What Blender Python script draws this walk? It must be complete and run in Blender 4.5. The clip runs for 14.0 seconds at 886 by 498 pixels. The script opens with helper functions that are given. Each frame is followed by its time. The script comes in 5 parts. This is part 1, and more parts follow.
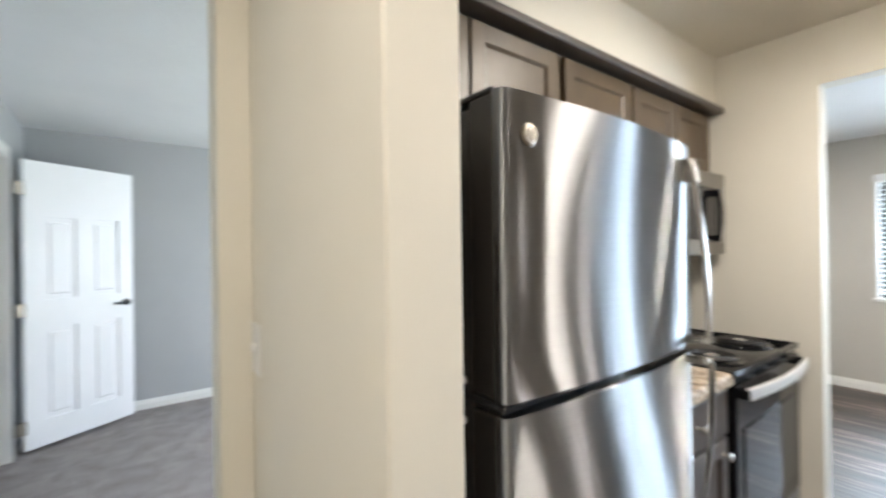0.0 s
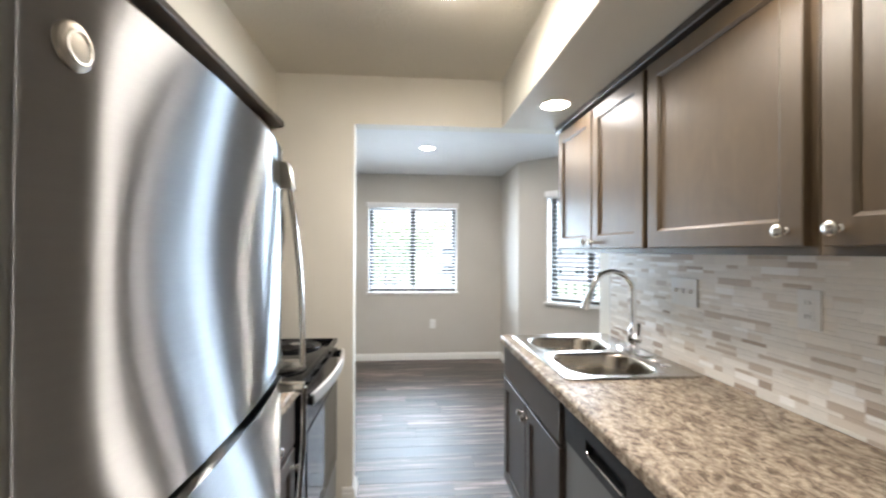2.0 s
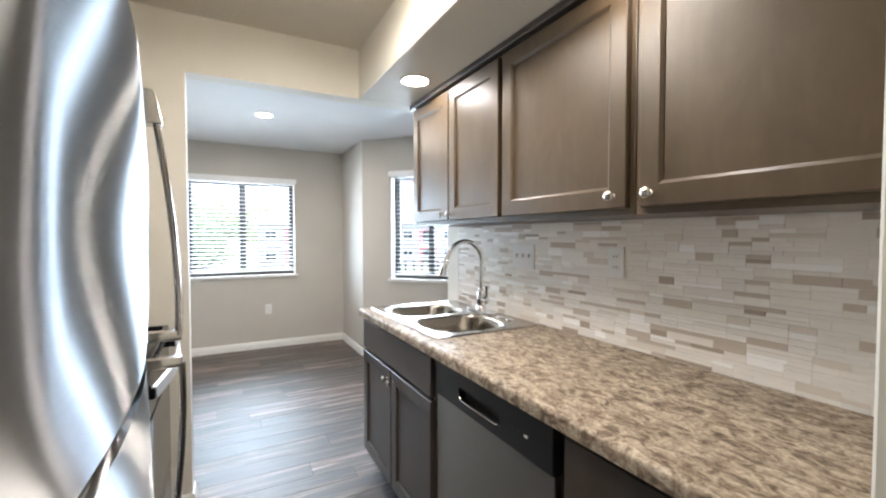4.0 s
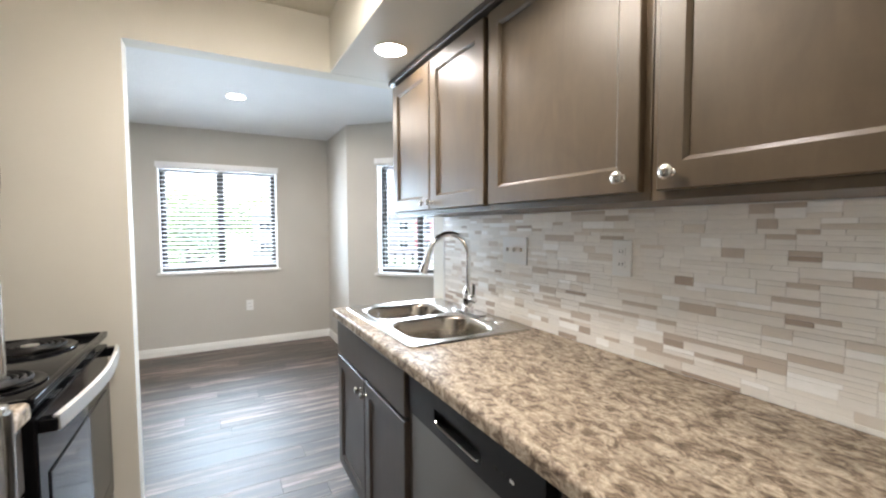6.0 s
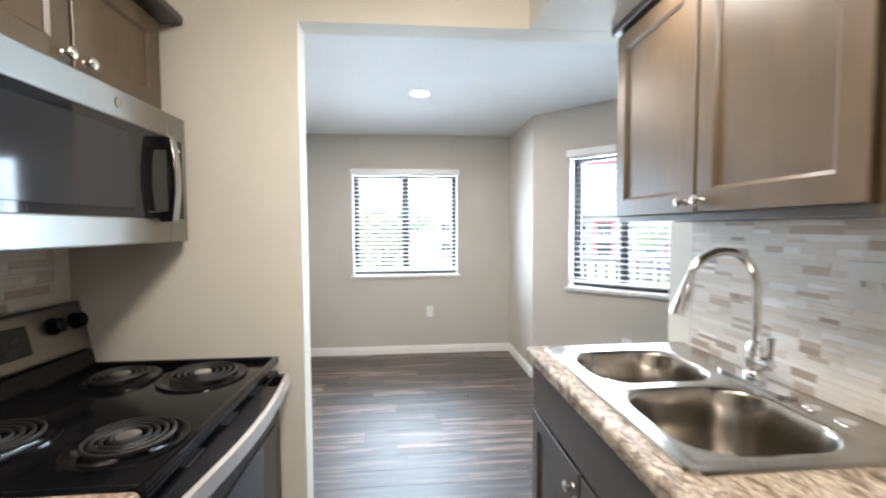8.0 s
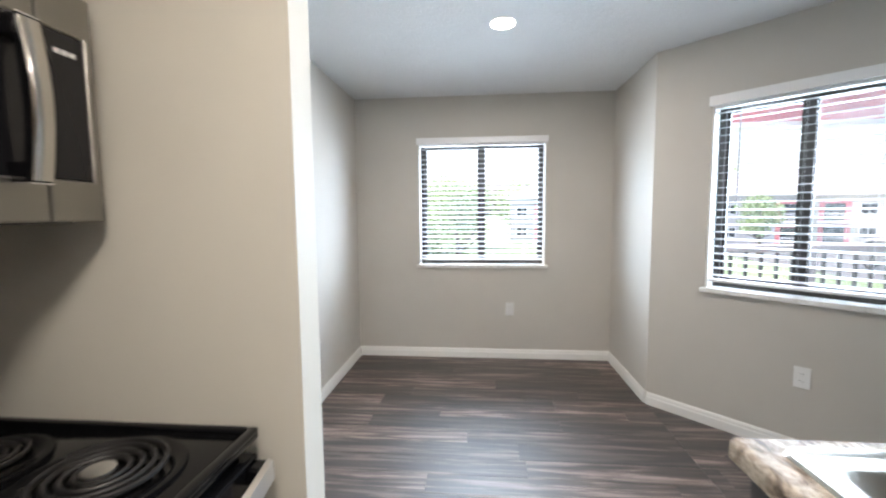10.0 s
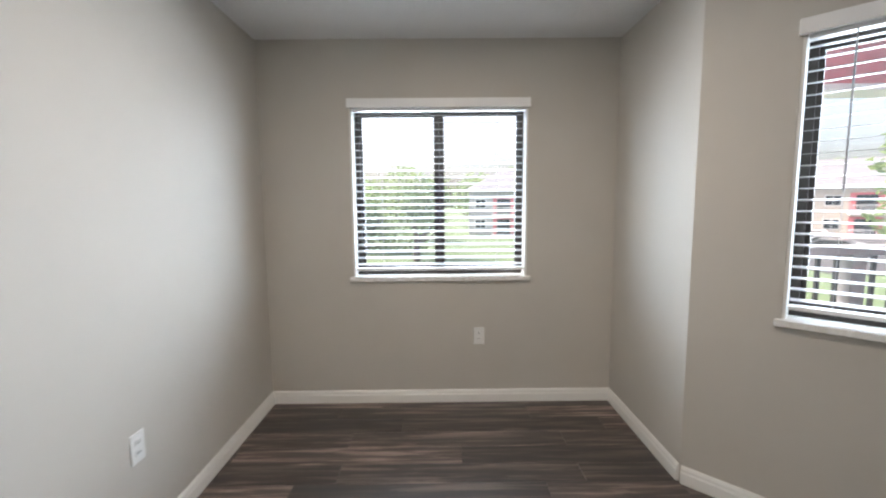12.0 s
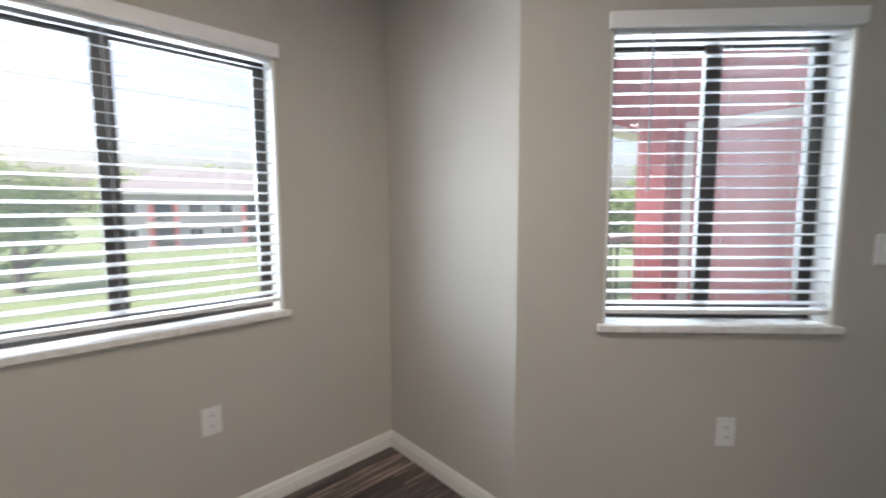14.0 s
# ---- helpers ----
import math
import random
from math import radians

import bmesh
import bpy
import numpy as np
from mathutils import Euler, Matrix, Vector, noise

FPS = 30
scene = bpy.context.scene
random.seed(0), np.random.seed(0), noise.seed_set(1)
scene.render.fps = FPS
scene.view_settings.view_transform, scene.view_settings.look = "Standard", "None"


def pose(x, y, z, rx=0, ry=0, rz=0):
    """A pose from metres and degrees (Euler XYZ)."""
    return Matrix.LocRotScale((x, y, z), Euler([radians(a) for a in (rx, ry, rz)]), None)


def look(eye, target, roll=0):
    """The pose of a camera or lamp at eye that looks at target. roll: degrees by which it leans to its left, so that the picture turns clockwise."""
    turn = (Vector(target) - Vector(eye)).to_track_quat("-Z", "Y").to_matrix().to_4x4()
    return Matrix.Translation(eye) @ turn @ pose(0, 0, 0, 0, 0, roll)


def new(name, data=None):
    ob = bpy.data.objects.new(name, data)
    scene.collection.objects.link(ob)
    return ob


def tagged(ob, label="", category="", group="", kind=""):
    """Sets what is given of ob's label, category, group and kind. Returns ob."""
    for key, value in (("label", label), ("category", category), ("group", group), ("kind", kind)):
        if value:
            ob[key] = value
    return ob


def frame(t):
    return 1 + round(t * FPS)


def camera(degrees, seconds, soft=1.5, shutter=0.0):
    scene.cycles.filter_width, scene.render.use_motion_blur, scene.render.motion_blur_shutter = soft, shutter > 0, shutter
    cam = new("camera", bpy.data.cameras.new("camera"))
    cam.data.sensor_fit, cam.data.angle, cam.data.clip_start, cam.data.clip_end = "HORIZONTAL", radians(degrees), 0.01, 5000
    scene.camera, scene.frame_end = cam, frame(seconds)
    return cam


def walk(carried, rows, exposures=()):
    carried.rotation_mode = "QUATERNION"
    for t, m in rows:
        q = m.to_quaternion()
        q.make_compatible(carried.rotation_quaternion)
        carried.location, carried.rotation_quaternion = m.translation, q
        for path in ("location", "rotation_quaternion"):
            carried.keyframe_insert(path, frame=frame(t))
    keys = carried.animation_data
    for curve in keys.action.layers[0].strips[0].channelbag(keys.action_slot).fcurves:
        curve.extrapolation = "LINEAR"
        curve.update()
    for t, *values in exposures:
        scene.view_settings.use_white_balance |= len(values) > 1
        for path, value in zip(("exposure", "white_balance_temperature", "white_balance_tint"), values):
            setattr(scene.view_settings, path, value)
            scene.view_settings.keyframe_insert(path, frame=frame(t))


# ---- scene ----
cam = camera(93.6, 14.0, soft=2.2, shutter=0.5)
PATH = [
    (0, (0.289, 0.368, 1.373), (1.478, 1.976, 1.376), -0.8),
    (0.5, (0.3, 0.397, 1.371), (1.905, 1.59, 1.373), -0.4),
    (1, (0.339, 0.438, 1.37), (2.207, 1.152, 1.374), -0.1),
    (1.5, (0.4, 0.5, 1.367), (2.384, 0.746, 1.378), 0.1),
    (2, (0.451, 0.56, 1.396), (2.444, 0.395, 1.404), 0.2),
    (2.5, (0.468, 0.636, 1.403), (2.405, 0.141, 1.402), 0.1),
    (3, (0.466, 0.707, 1.378), (2.321, -0.039, 1.367), 0.1),
    (3.5, (0.47, 0.733, 1.329), (2.249, -0.181, 1.29), -0.1),
    (6, (0.664, 0.542, 1.332), (2.421, -0.408, 1.225), -0.2),
    (6.5, (0.778, 0.523, 1.335), (2.605, -0.285, 1.233), -0.2),
    (7, (0.941, 0.539, 1.356), (2.837, -0.089, 1.26), -0.2),
    (7.5, (1.09, 0.518, 1.358), (3.048, 0.12, 1.262), -0.3),
    (8, (1.257, 0.484, 1.369), (3.248, 0.315, 1.27), -0.3),
    (8.5, (1.393, 0.481, 1.361), (3.39, 0.521, 1.253), -0.2),
    (11, (2.547, 0.51, 1.324), (4.529, 0.706, 1.146), -0.5),
    (11.5, (2.824, 0.503, 1.315), (4.811, 0.618, 1.121), -0.5),
    (12, (3.063, 0.498, 1.338), (5.052, 0.488, 1.126), -0.5),
    (12.5, (3.28, 0.503, 1.322), (5.257, 0.302, 1.101), -0.4),
    (13, (3.521, 0.544, 1.331), (5.45, 0.065, 1.114), -0.4),
    (13.5, (3.752, 0.588, 1.322), (5.526, -0.309, 1.103), -0.3),
    (14, (3.954, 0.651, 1.312), (5.419, -0.698, 1.122), -0.2),
]
EXPOSURES = [(0.0, 3.3, 6550, 13), (1.3, 3.05, 6450, 14), (2.2, 3.12, 6550, 14), (3.5, 3.1, 6550, 14), (6.0, 3.22, 6550, 14),
             (8.5, 3.25, 6500, 14), (11.0, 2.64, 6650, 16), (12.5, 2.36, 7000, 17), (14.0, 2.26, 6950, 17)]
walk(cam, [(t, look(eye, target, roll)) for t, eye, target, roll in PATH], EXPOSURES)

# ---- world, sun, lamps ----
world = bpy.data.worlds.new("overcast_sky")
scene.world = world
world.use_nodes = True
wn = world.node_tree.nodes
sky = wn.new("ShaderNodeTexSky")
sky.sky_type = "NISHITA"
sky.sun_disc = False
sky.sun_elevation = radians(57)
sky.sun_rotation = radians(12.5)
sky.air_density = 1.0
sky.dust_density = 6.0
sky.ozone_density = 1.0
world.node_tree.links.new(sky.outputs["Color"], wn["Background"].inputs["Color"])
wn["Background"].inputs["Strength"].default_value = 0.09

sun_data = bpy.data.lights.new("sun", "SUN")
sun_data.energy = 1.4
sun_data.angle = radians(12)
sun_data.color = (1.0, 0.96, 0.9)
sun = new("sun", sun_data)
sun.matrix_world = look((2.0, 9.0, 14.0), (0, 0, 0))


def lamp(name, x, y, z, radius, watts, color):
    data = bpy.data.lights.new(name, "AREA")
    data.shape = "DISK"
    data.size = radius * 2
    data.energy = watts
    data.color = color
    ob = new(name, data)
    ob.matrix_world = pose(x, y, z)
    return ob


WARM = (1.0, 0.955, 0.85)
NEUTRAL = (1.0, 0.96, 0.91)
DAY = (0.65, 0.84, 1.0)
lamp("kitchen_dome_light", 1.84, 0.43, 2.29, 0.155, 1.6, WARM)
lamp("soffit_light", 2.395, -0.14, 2.088, 0.065, 0.42, NEUTRAL)
lamp("soffit_light", 1.24, -0.14, 2.088, 0.065, 0.22, NEUTRAL)
lamp("dining_light", 4.395, 0.385, 2.358, 0.065, 2.7, (1.0, 0.91, 0.79))
# hall lamp out of view, added to brighten the hall and partition
lamp("unseen_hall_fill", -0.15, 0.25, 2.29, 0.155, 0.7, WARM)


def window_light(name, m, width, height, watts):
    """Daylight in a window's opening; m's z axis points out of the room."""
    data = bpy.data.lights.new(name, "AREA")
    data.shape = "RECTANGLE"
    data.size, data.size_y = width, height
    data.energy = watts
    data.color = DAY
    ob = new(name, data)
    ob.matrix_world = m
    return ob


window_light("window_daylight", look((6.11, 0.504, 1.52), (4.11, 0.504, 0.98)), 1.14, 1.12, 19.0)
window_light("window_daylight", look((4.637, -1.405, 1.52), (3.223, 0.009, 0.98)), 0.86, 1.12, 13.0)
window_light("window_daylight", look((2.69, 3.3, 1.35), (1.0, 3.3, 0.75)), 2.4, 1.45, 6)
# fill added in an unseen living room doorway, brightens the slanted wall
window_light("living_fill_light", look((3.40, -3.06, 1.05), (1.4, -3.06, 0.9)), 1.24, 1.9, 5)

# ---- materials ----


class Mat:
    """A small wrapper for building node materials."""

    def __init__(self, name, color=(0.5, 0.5, 0.5), rough=0.5, metal=0.0):
        self.m = bpy.data.materials.new(name)
        self.m.use_nodes = True
        self.t = self.m.node_tree
        self.b = self.t.nodes["Principled BSDF"]
        self.set("Base Color", (*color, 1))
        self.set("Roughness", rough)
        self.set("Metallic", metal)

    def set(self, key, value):
        self.b.inputs[key].default_value = value

    def node(self, kind, **inputs):
        n = self.t.nodes.new(kind)
        for key, value in inputs.items():
            n.inputs[key.replace("_", " ")].default_value = value
        return n

    def link(self, a, b):
        self.t.links.new(a, b)

    def coords(self, scale=(1, 1, 1), rot=(0, 0, 0)):
        c = self.node("ShaderNodeTexCoord")
        mp = self.node("ShaderNodeMapping")
        mp.inputs["Scale"].default_value = scale
        mp.inputs["Rotation"].default_value = rot
        self.link(c.outputs["Object"], mp.inputs["Vector"])
        return mp.outputs["Vector"]

    def noise(self, vec, scale, detail=4.0, rough=0.55, dist=0.0):
        n = self.node("ShaderNodeTexNoise", Scale=scale, Detail=detail, Roughness=rough, Distortion=dist)
        self.link(vec, n.inputs["Vector"])
        return n.outputs["Fac"]

    def ramp(self, fac, stops, interp="LINEAR"):
        r = self.node("ShaderNodeValToRGB")
        r.color_ramp.interpolation = interp
        el = r.color_ramp.elements
        while len(el) < len(stops):
            el.new(0.5)
        for e, (p, c) in zip(el, stops):
            e.position = p
            e.color = (*c, 1) if len(c) == 3 else c
        self.link(fac, r.inputs["Fac"])
        return r.outputs["Color"]

    def mix(self, a, b, fac=0.5, mode="MIX"):
        n = self.node("ShaderNodeMix")
        n.data_type = "RGBA"
        n.blend_type = mode
        if isinstance(fac, float):
            n.inputs[0].default_value = fac
        else:
            self.link(fac, n.inputs[0])
        for sock, v in ((n.inputs[6], a), (n.inputs[7], b)):
            if isinstance(v, tuple):
                sock.default_value = (*v, 1)
            else:
                self.link(v, sock)
        return n.outputs[2]

    def color(self, out):
        self.link(out, self.b.inputs["Base Color"])

    def rough(self, fac, lo, hi):
        r = self.node("ShaderNodeMapRange")
        r.inputs["To Min"].default_value = lo
        r.inputs["To Max"].default_value = hi
        self.link(fac, r.inputs["Value"])
        self.link(r.outputs["Result"], self.b.inputs["Roughness"])

    def bump(self, fac, strength=0.2, distance=0.002):
        n = self.node("ShaderNodeBump", Strength=strength, Distance=distance)
        self.link(fac, n.inputs["Height"])
        self.link(n.outputs["Normal"], self.b.inputs["Normal"])

    def random(self):
        return self.node("ShaderNodeObjectInfo").outputs["Random"]


def shade(c, k):
    return tuple(min(1.0, v * k) for v in c)


def paint(name, color, rough=0.6, bump=0.12, grain=260.0):
    m = Mat(name, color, rough)
    v = m.coords()
    m.color(m.ramp(m.noise(v, 1.7, 5), [(0.3, shade(color, 0.96)), (0.7, shade(color, 1.03))]))
    m.rough(m.noise(v, 9, 3), rough - 0.06, rough + 0.06)
    m.bump(m.noise(v, grain, 2), bump, 0.0015)
    return m.m


def metal(name, color, rough, stretch=None, aniso=0.0):
    m = Mat(name, color, rough, 1.0)
    if stretch:
        v = m.coords(stretch)
        f = m.noise(v, 1.0, 3)
        m.rough(f, rough - 0.02, rough + 0.03)
        m.color(m.ramp(f, [(0.3, shade(color, 0.98)), (0.7, shade(color, 1.015))]))
        m.set("Anisotropic", aniso)
        m.set("Anisotropic Rotation", 0.25)
    return m.m


def plastic(name, color, rough=0.35, spec=0.5):
    m = Mat(name, color, rough)
    m.rough(m.noise(m.coords(), 30, 3), rough * 0.85, rough * 1.15)
    m.set("Specular IOR Level", spec)
    return m.m


def wood(name, dark, light, rough=0.4, coat=0.22, along="z"):
    m = Mat(name, dark, rough)
    sc = {"z": (30, 30, 5.0), "x": (5.0, 30, 30)}[along]
    v = m.coords(sc)
    grain = m.noise(v, 1.0, 6, 0.6, 0.6)
    blotch = m.noise(m.coords((4, 4, 3)), 1.9, 5, 0.62, 0.5)
    g = m.ramp(grain, [(0.3, dark), (0.72, light)])
    b = m.ramp(blotch, [(0.3, (0.8, 0.8, 0.8)), (0.72, (1.17, 1.15, 1.12))])
    m.color(m.mix(g, b, 1.0, "MULTIPLY"))
    m.rough(blotch, rough - 0.06, rough + 0.1)
    m.set("Coat Weight", coat)
    m.set("Coat Roughness", 0.34)
    m.bump(grain, 0.05, 0.0006)
    return m.m


KITCHEN_PAINT = paint("cream_wall_paint", (0.73, 0.7, 0.625))
DINING_PAINT = paint("grey_wall_paint", (0.532, 0.504, 0.461), 0.72)
BEDROOM_PAINT = paint("bedroom_grey_paint", (0.42, 0.43, 0.44), 0.6)
TRIM_PAINT = paint("white_trim_paint", (0.8, 0.79, 0.76), 0.4, 0.04)
DOOR_PAINT = paint("white_door_paint", (0.82, 0.82, 0.83), 0.4, 0.05)


def textured_ceiling(name, color):
    m = Mat(name, color, 0.75)
    v = m.coords()
    blobs = m.ramp(m.noise(v, 26, 4, 0.6, 1.2), [(0.47, (0, 0, 0)), (0.56, (1, 1, 1))])
    m.color(m.ramp(m.noise(v, 2.0, 4), [(0.3, shade(color, 0.96)), (0.7, shade(color, 1.02))]))
    m.bump(blobs, 0.35, 0.003)
    return m.m


KITCHEN_CEILING = textured_ceiling("cream_textured_ceiling", (0.74, 0.70, 0.61))
DINING_CEILING = textured_ceiling("white_textured_ceiling", (0.76, 0.76, 0.76))

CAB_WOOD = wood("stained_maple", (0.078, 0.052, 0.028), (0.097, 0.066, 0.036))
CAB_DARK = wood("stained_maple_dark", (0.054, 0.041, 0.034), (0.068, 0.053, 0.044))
KNOB = metal("satin_nickel", (0.72, 0.69, 0.64), 0.24)


def brushed_sheet():
    """Sheet steel brushed level, so that its highlights run up and down."""
    m = Mat("brushed_steel", (0.4, 0.4, 0.4), 0.36, 1.0)
    gloss = m.node("ShaderNodeBsdfAnisotropic", Roughness=0.54, Anisotropy=0.93)
    along = m.node("ShaderNodeTangent")
    along.direction_type = "RADIAL"
    along.axis = "Z"
    m.link(along.outputs["Tangent"], gloss.inputs["Tangent"])
    f = m.noise(m.coords((2, 2, 140)), 1.0, 4)
    m.link(m.ramp(f, [(0.3, (0.355, 0.36, 0.37)), (0.7, (0.37, 0.375, 0.385))]), gloss.inputs["Color"])
    m.link(gloss.outputs["BSDF"], m.t.nodes["Material Output"].inputs["Surface"])
    return m.m


STEEL = brushed_sheet()
STEEL_H = metal("brushed_steel_panel", (0.29, 0.28, 0.26), 0.4, (2, 900, 900), 0.6)
SINK_STEEL = metal("sink_steel", (0.42, 0.385, 0.34), 0.2, (3, 3, 3), 0.0)
CHROME = metal("chrome", (0.82, 0.82, 0.83), 0.07)
GUARD_STEEL = metal("backguard_steel", (0.23, 0.215, 0.2), 0.32, (2, 900, 900), 0.6)
HANDLE_STEEL = metal("handle_steel", (0.52, 0.5, 0.47), 0.2)
OVEN_HANDLE = metal("oven_handle_steel", (0.82, 0.81, 0.79), 0.36)
FRIDGE_SIDE = plastic("fridge_case", (0.016, 0.013, 0.011), 0.36)
BLACK_GLOSS = plastic("black_enamel", (0.006, 0.006, 0.007), 0.1, 0.2)
BLACK_MATTE = plastic("black_plastic", (0.014, 0.014, 0.015), 0.4)
COIL = plastic("burner_coil", (0.016, 0.015, 0.015), 0.5)
DARK_GLASS = plastic("dark_glass", (0.012, 0.012, 0.014), 0.04, 0.35)
SCREEN_GLASS = plastic("oven_window_glass", (0.022, 0.023, 0.026), 0.06, 0.35)
WHITE_PLASTIC = plastic("white_plastic", (0.78, 0.78, 0.77), 0.35)
SLOT = plastic("outlet_slot", (0.05, 0.05, 0.05), 0.5)


def thin_vinyl():
    m = Mat("blind_vinyl", (0.47, 0.47, 0.47), 0.42)
    m.rough(m.noise(m.coords(), 30, 3), 0.36, 0.48)
    mixer = m.node("ShaderNodeMixShader")
    mixer.inputs["Fac"].default_value = 0.2
    thin = m.node("ShaderNodeBsdfTranslucent")
    thin.inputs["Color"].default_value = (0.6, 0.6, 0.6, 1)
    m.link(m.b.outputs["BSDF"], mixer.inputs[1])
    m.link(thin.outputs["BSDF"], mixer.inputs[2])
    m.link(mixer.outputs["Shader"], m.t.nodes["Material Output"].inputs["Surface"])
    return m.m


BLIND = thin_vinyl()
BLIND_RAIL = plastic("blind_rail", (0.84, 0.84, 0.84), 0.42)
WAND = plastic("wand_grey", (0.3, 0.3, 0.31), 0.3)
BRONZE = plastic("bronze_aluminium", (0.035, 0.028, 0.025), 0.4)
BADGE = metal("badge_metal", (0.27, 0.24, 0.2), 0.42)


def granite():
    m = Mat("laminate_granite", rough=0.34)
    v = m.coords()
    v1 = m.coords((0.8, 1.4, 1.0), (0, 0, 0.6))
    big = m.noise(v1, 30, 8, 0.74, 0.8)
    c = m.ramp(big, [(0.3, (0.045, 0.032, 0.024)), (0.42, (0.17, 0.125, 0.09)), (0.5, (0.37, 0.3, 0.23)),
                     (0.58, (0.53, 0.455, 0.365)), (0.74, (0.67, 0.62, 0.53))])
    fine = m.ramp(m.noise(v, 120, 4, 0.7), [(0.35, (0.6, 0.57, 0.54)), (0.6, (1.1, 1.08, 1.05))])
    m.color(m.mix(c, fine, 0.85, "MULTIPLY"))
    m.rough(m.noise(v, 60, 3), 0.42, 0.56)
    m.set("Specular IOR Level", 0.35)
    m.bump(m.noise(v, 300, 2), 0.05, 0.0005)
    return m.m


COUNTER = granite()


def plank():
    m = Mat("vinyl_plank", rough=0.34)
    c = m.node("ShaderNodeTexCoord")
    rnd = m.random()
    off = m.node("ShaderNodeVectorMath")
    off.operation = "MULTIPLY_ADD"
    off.inputs[1].default_value = (37.0, 91.0, 11.0)
    m.link(rnd, off.inputs[0])
    m.link(c.outputs["Object"], off.inputs[2])
    mp = m.node("ShaderNodeMapping")
    mp.inputs["Scale"].default_value = (30, 1.7, 1)
    m.link(off.outputs[0], mp.inputs["Vector"])
    g = m.noise(mp.outputs["Vector"], 1.0, 7, 0.62, 0.5)
    mp2 = m.node("ShaderNodeMapping")
    mp2.inputs["Scale"].default_value = (9, 0.9, 1)
    m.link(off.outputs[0], mp2.inputs["Vector"])
    g2 = m.noise(mp2.outputs["Vector"], 1.0, 3, 0.5, 0.3)
    col = m.ramp(g, [(0.37, (0.011, 0.0068, 0.0054)), (0.5, (0.056, 0.037, 0.03)), (0.63, (0.23, 0.18, 0.155))])
    tone = m.ramp(g2, [(0.3, (0.72, 0.71, 0.71)), (0.7, (1.35, 1.33, 1.32))])
    each = m.ramp(rnd, [(0.0, (0.42, 0.4, 0.39)), (0.5, (0.85, 0.83, 0.82)), (1.0, (1.6, 1.57, 1.55))])
    m.color(m.mix(m.mix(col, tone, 1.0, "MULTIPLY"), each, 1.0, "MULTIPLY"))
    m.rough(m.mix(g, g2, 0.6), 0.36, 0.68)
    m.set("Specular IOR Level", 1.0)
    m.set("Coat Weight", 0.5)
    m.set("Coat Roughness", 0.56)
    m.bump(g, 0.08, 0.0006)
    return m.m


PLANK = plank()
SUBFLOOR = paint("plank_joint", (0.03, 0.026, 0.024), 0.7)


def carpet():
    m = Mat("bedroom_carpet", rough=0.95)
    v = m.coords()
    a = m.noise(v, 7, 5, 0.6, 0.4)
    b = m.noise(v, 260, 3, 0.7)
    m.color(m.mix(m.ramp(a, [(0.3, (0.26, 0.222, 0.21)), (0.7, (0.4, 0.35, 0.332))]),
                  m.ramp(b, [(0.3, (0.6, 0.6, 0.6)), (0.7, (1.2, 1.2, 1.2))]), 1.0, "MULTIPLY"))
    m.bump(b, 0.8, 0.006)
    return m.m


CARPET = carpet()

TILE_STOPS = [(0.0, (0.83, 0.795, 0.75)), (0.22, (0.85, 0.82, 0.78)), (0.42, (0.82, 0.785, 0.735)), (0.58, (0.86, 0.83, 0.79)),
              (0.7, (0.92, 0.91, 0.895)), (0.78, (0.7, 0.64, 0.575)), (0.87, (0.55, 0.47, 0.4)), (0.965, (0.41, 0.33, 0.27))]


def tile(name, island):
    m = Mat(name, rough=0.22)
    rnd = m.node("ShaderNodeNewGeometry").outputs["Random Per Island"] if island else m.random()
    base = m.ramp(rnd, TILE_STOPS, "CONSTANT")
    v = m.coords((6, 6, 40))
    vein = m.ramp(m.noise(v, 3.0, 5, 0.6, 0.8), [(0.3, (0.94, 0.935, 0.93)), (0.7, (1.03, 1.03, 1.025))])
    m.color(m.mix(base, vein, 1.0, "MULTIPLY"))
    r = m.node("ShaderNodeMapRange")
    r.inputs["To Min"].default_value = 0.12
    r.inputs["To Max"].default_value = 0.5
    m.link(rnd, r.inputs["Value"])
    m.link(r.outputs["Result"], m.b.inputs["Roughness"])
    return m.m


TILE = tile("mosaic_tile", False)
TILE_ISLAND = tile("mosaic_tile_joined", True)
GROUT = paint("grout", (0.82, 0.8, 0.77), 0.85, 0.3, 600)


def glass():
    m = Mat("window_glass", (1, 1, 1), 0.0)
    mixer = m.node("ShaderNodeMixShader")
    clear = m.node("ShaderNodeBsdfTransparent", Color=(0.97, 0.97, 0.97, 1))
    gloss = m.node("ShaderNodeBsdfGlossy", Roughness=0.02)
    fres = m.node("ShaderNodeFresnel", IOR=1.35)
    m.link(fres.outputs["Fac"], mixer.inputs["Fac"])
    # thin translucent share in the panes imitates glare haze over the outdoors
    hazed = m.node("ShaderNodeMixShader")
    hazed.inputs["Fac"].default_value = 0.006
    haze_veil = m.node("ShaderNodeBsdfTranslucent")
    m.link(clear.outputs["BSDF"], hazed.inputs[1])
    m.link(haze_veil.outputs["BSDF"], hazed.inputs[2])
    m.link(hazed.outputs["Shader"], mixer.inputs[1])
    m.link(gloss.outputs["BSDF"], mixer.inputs[2])
    m.link(mixer.outputs["Shader"], m.t.nodes["Material Output"].inputs["Surface"])
    return m.m


GLASS = glass()


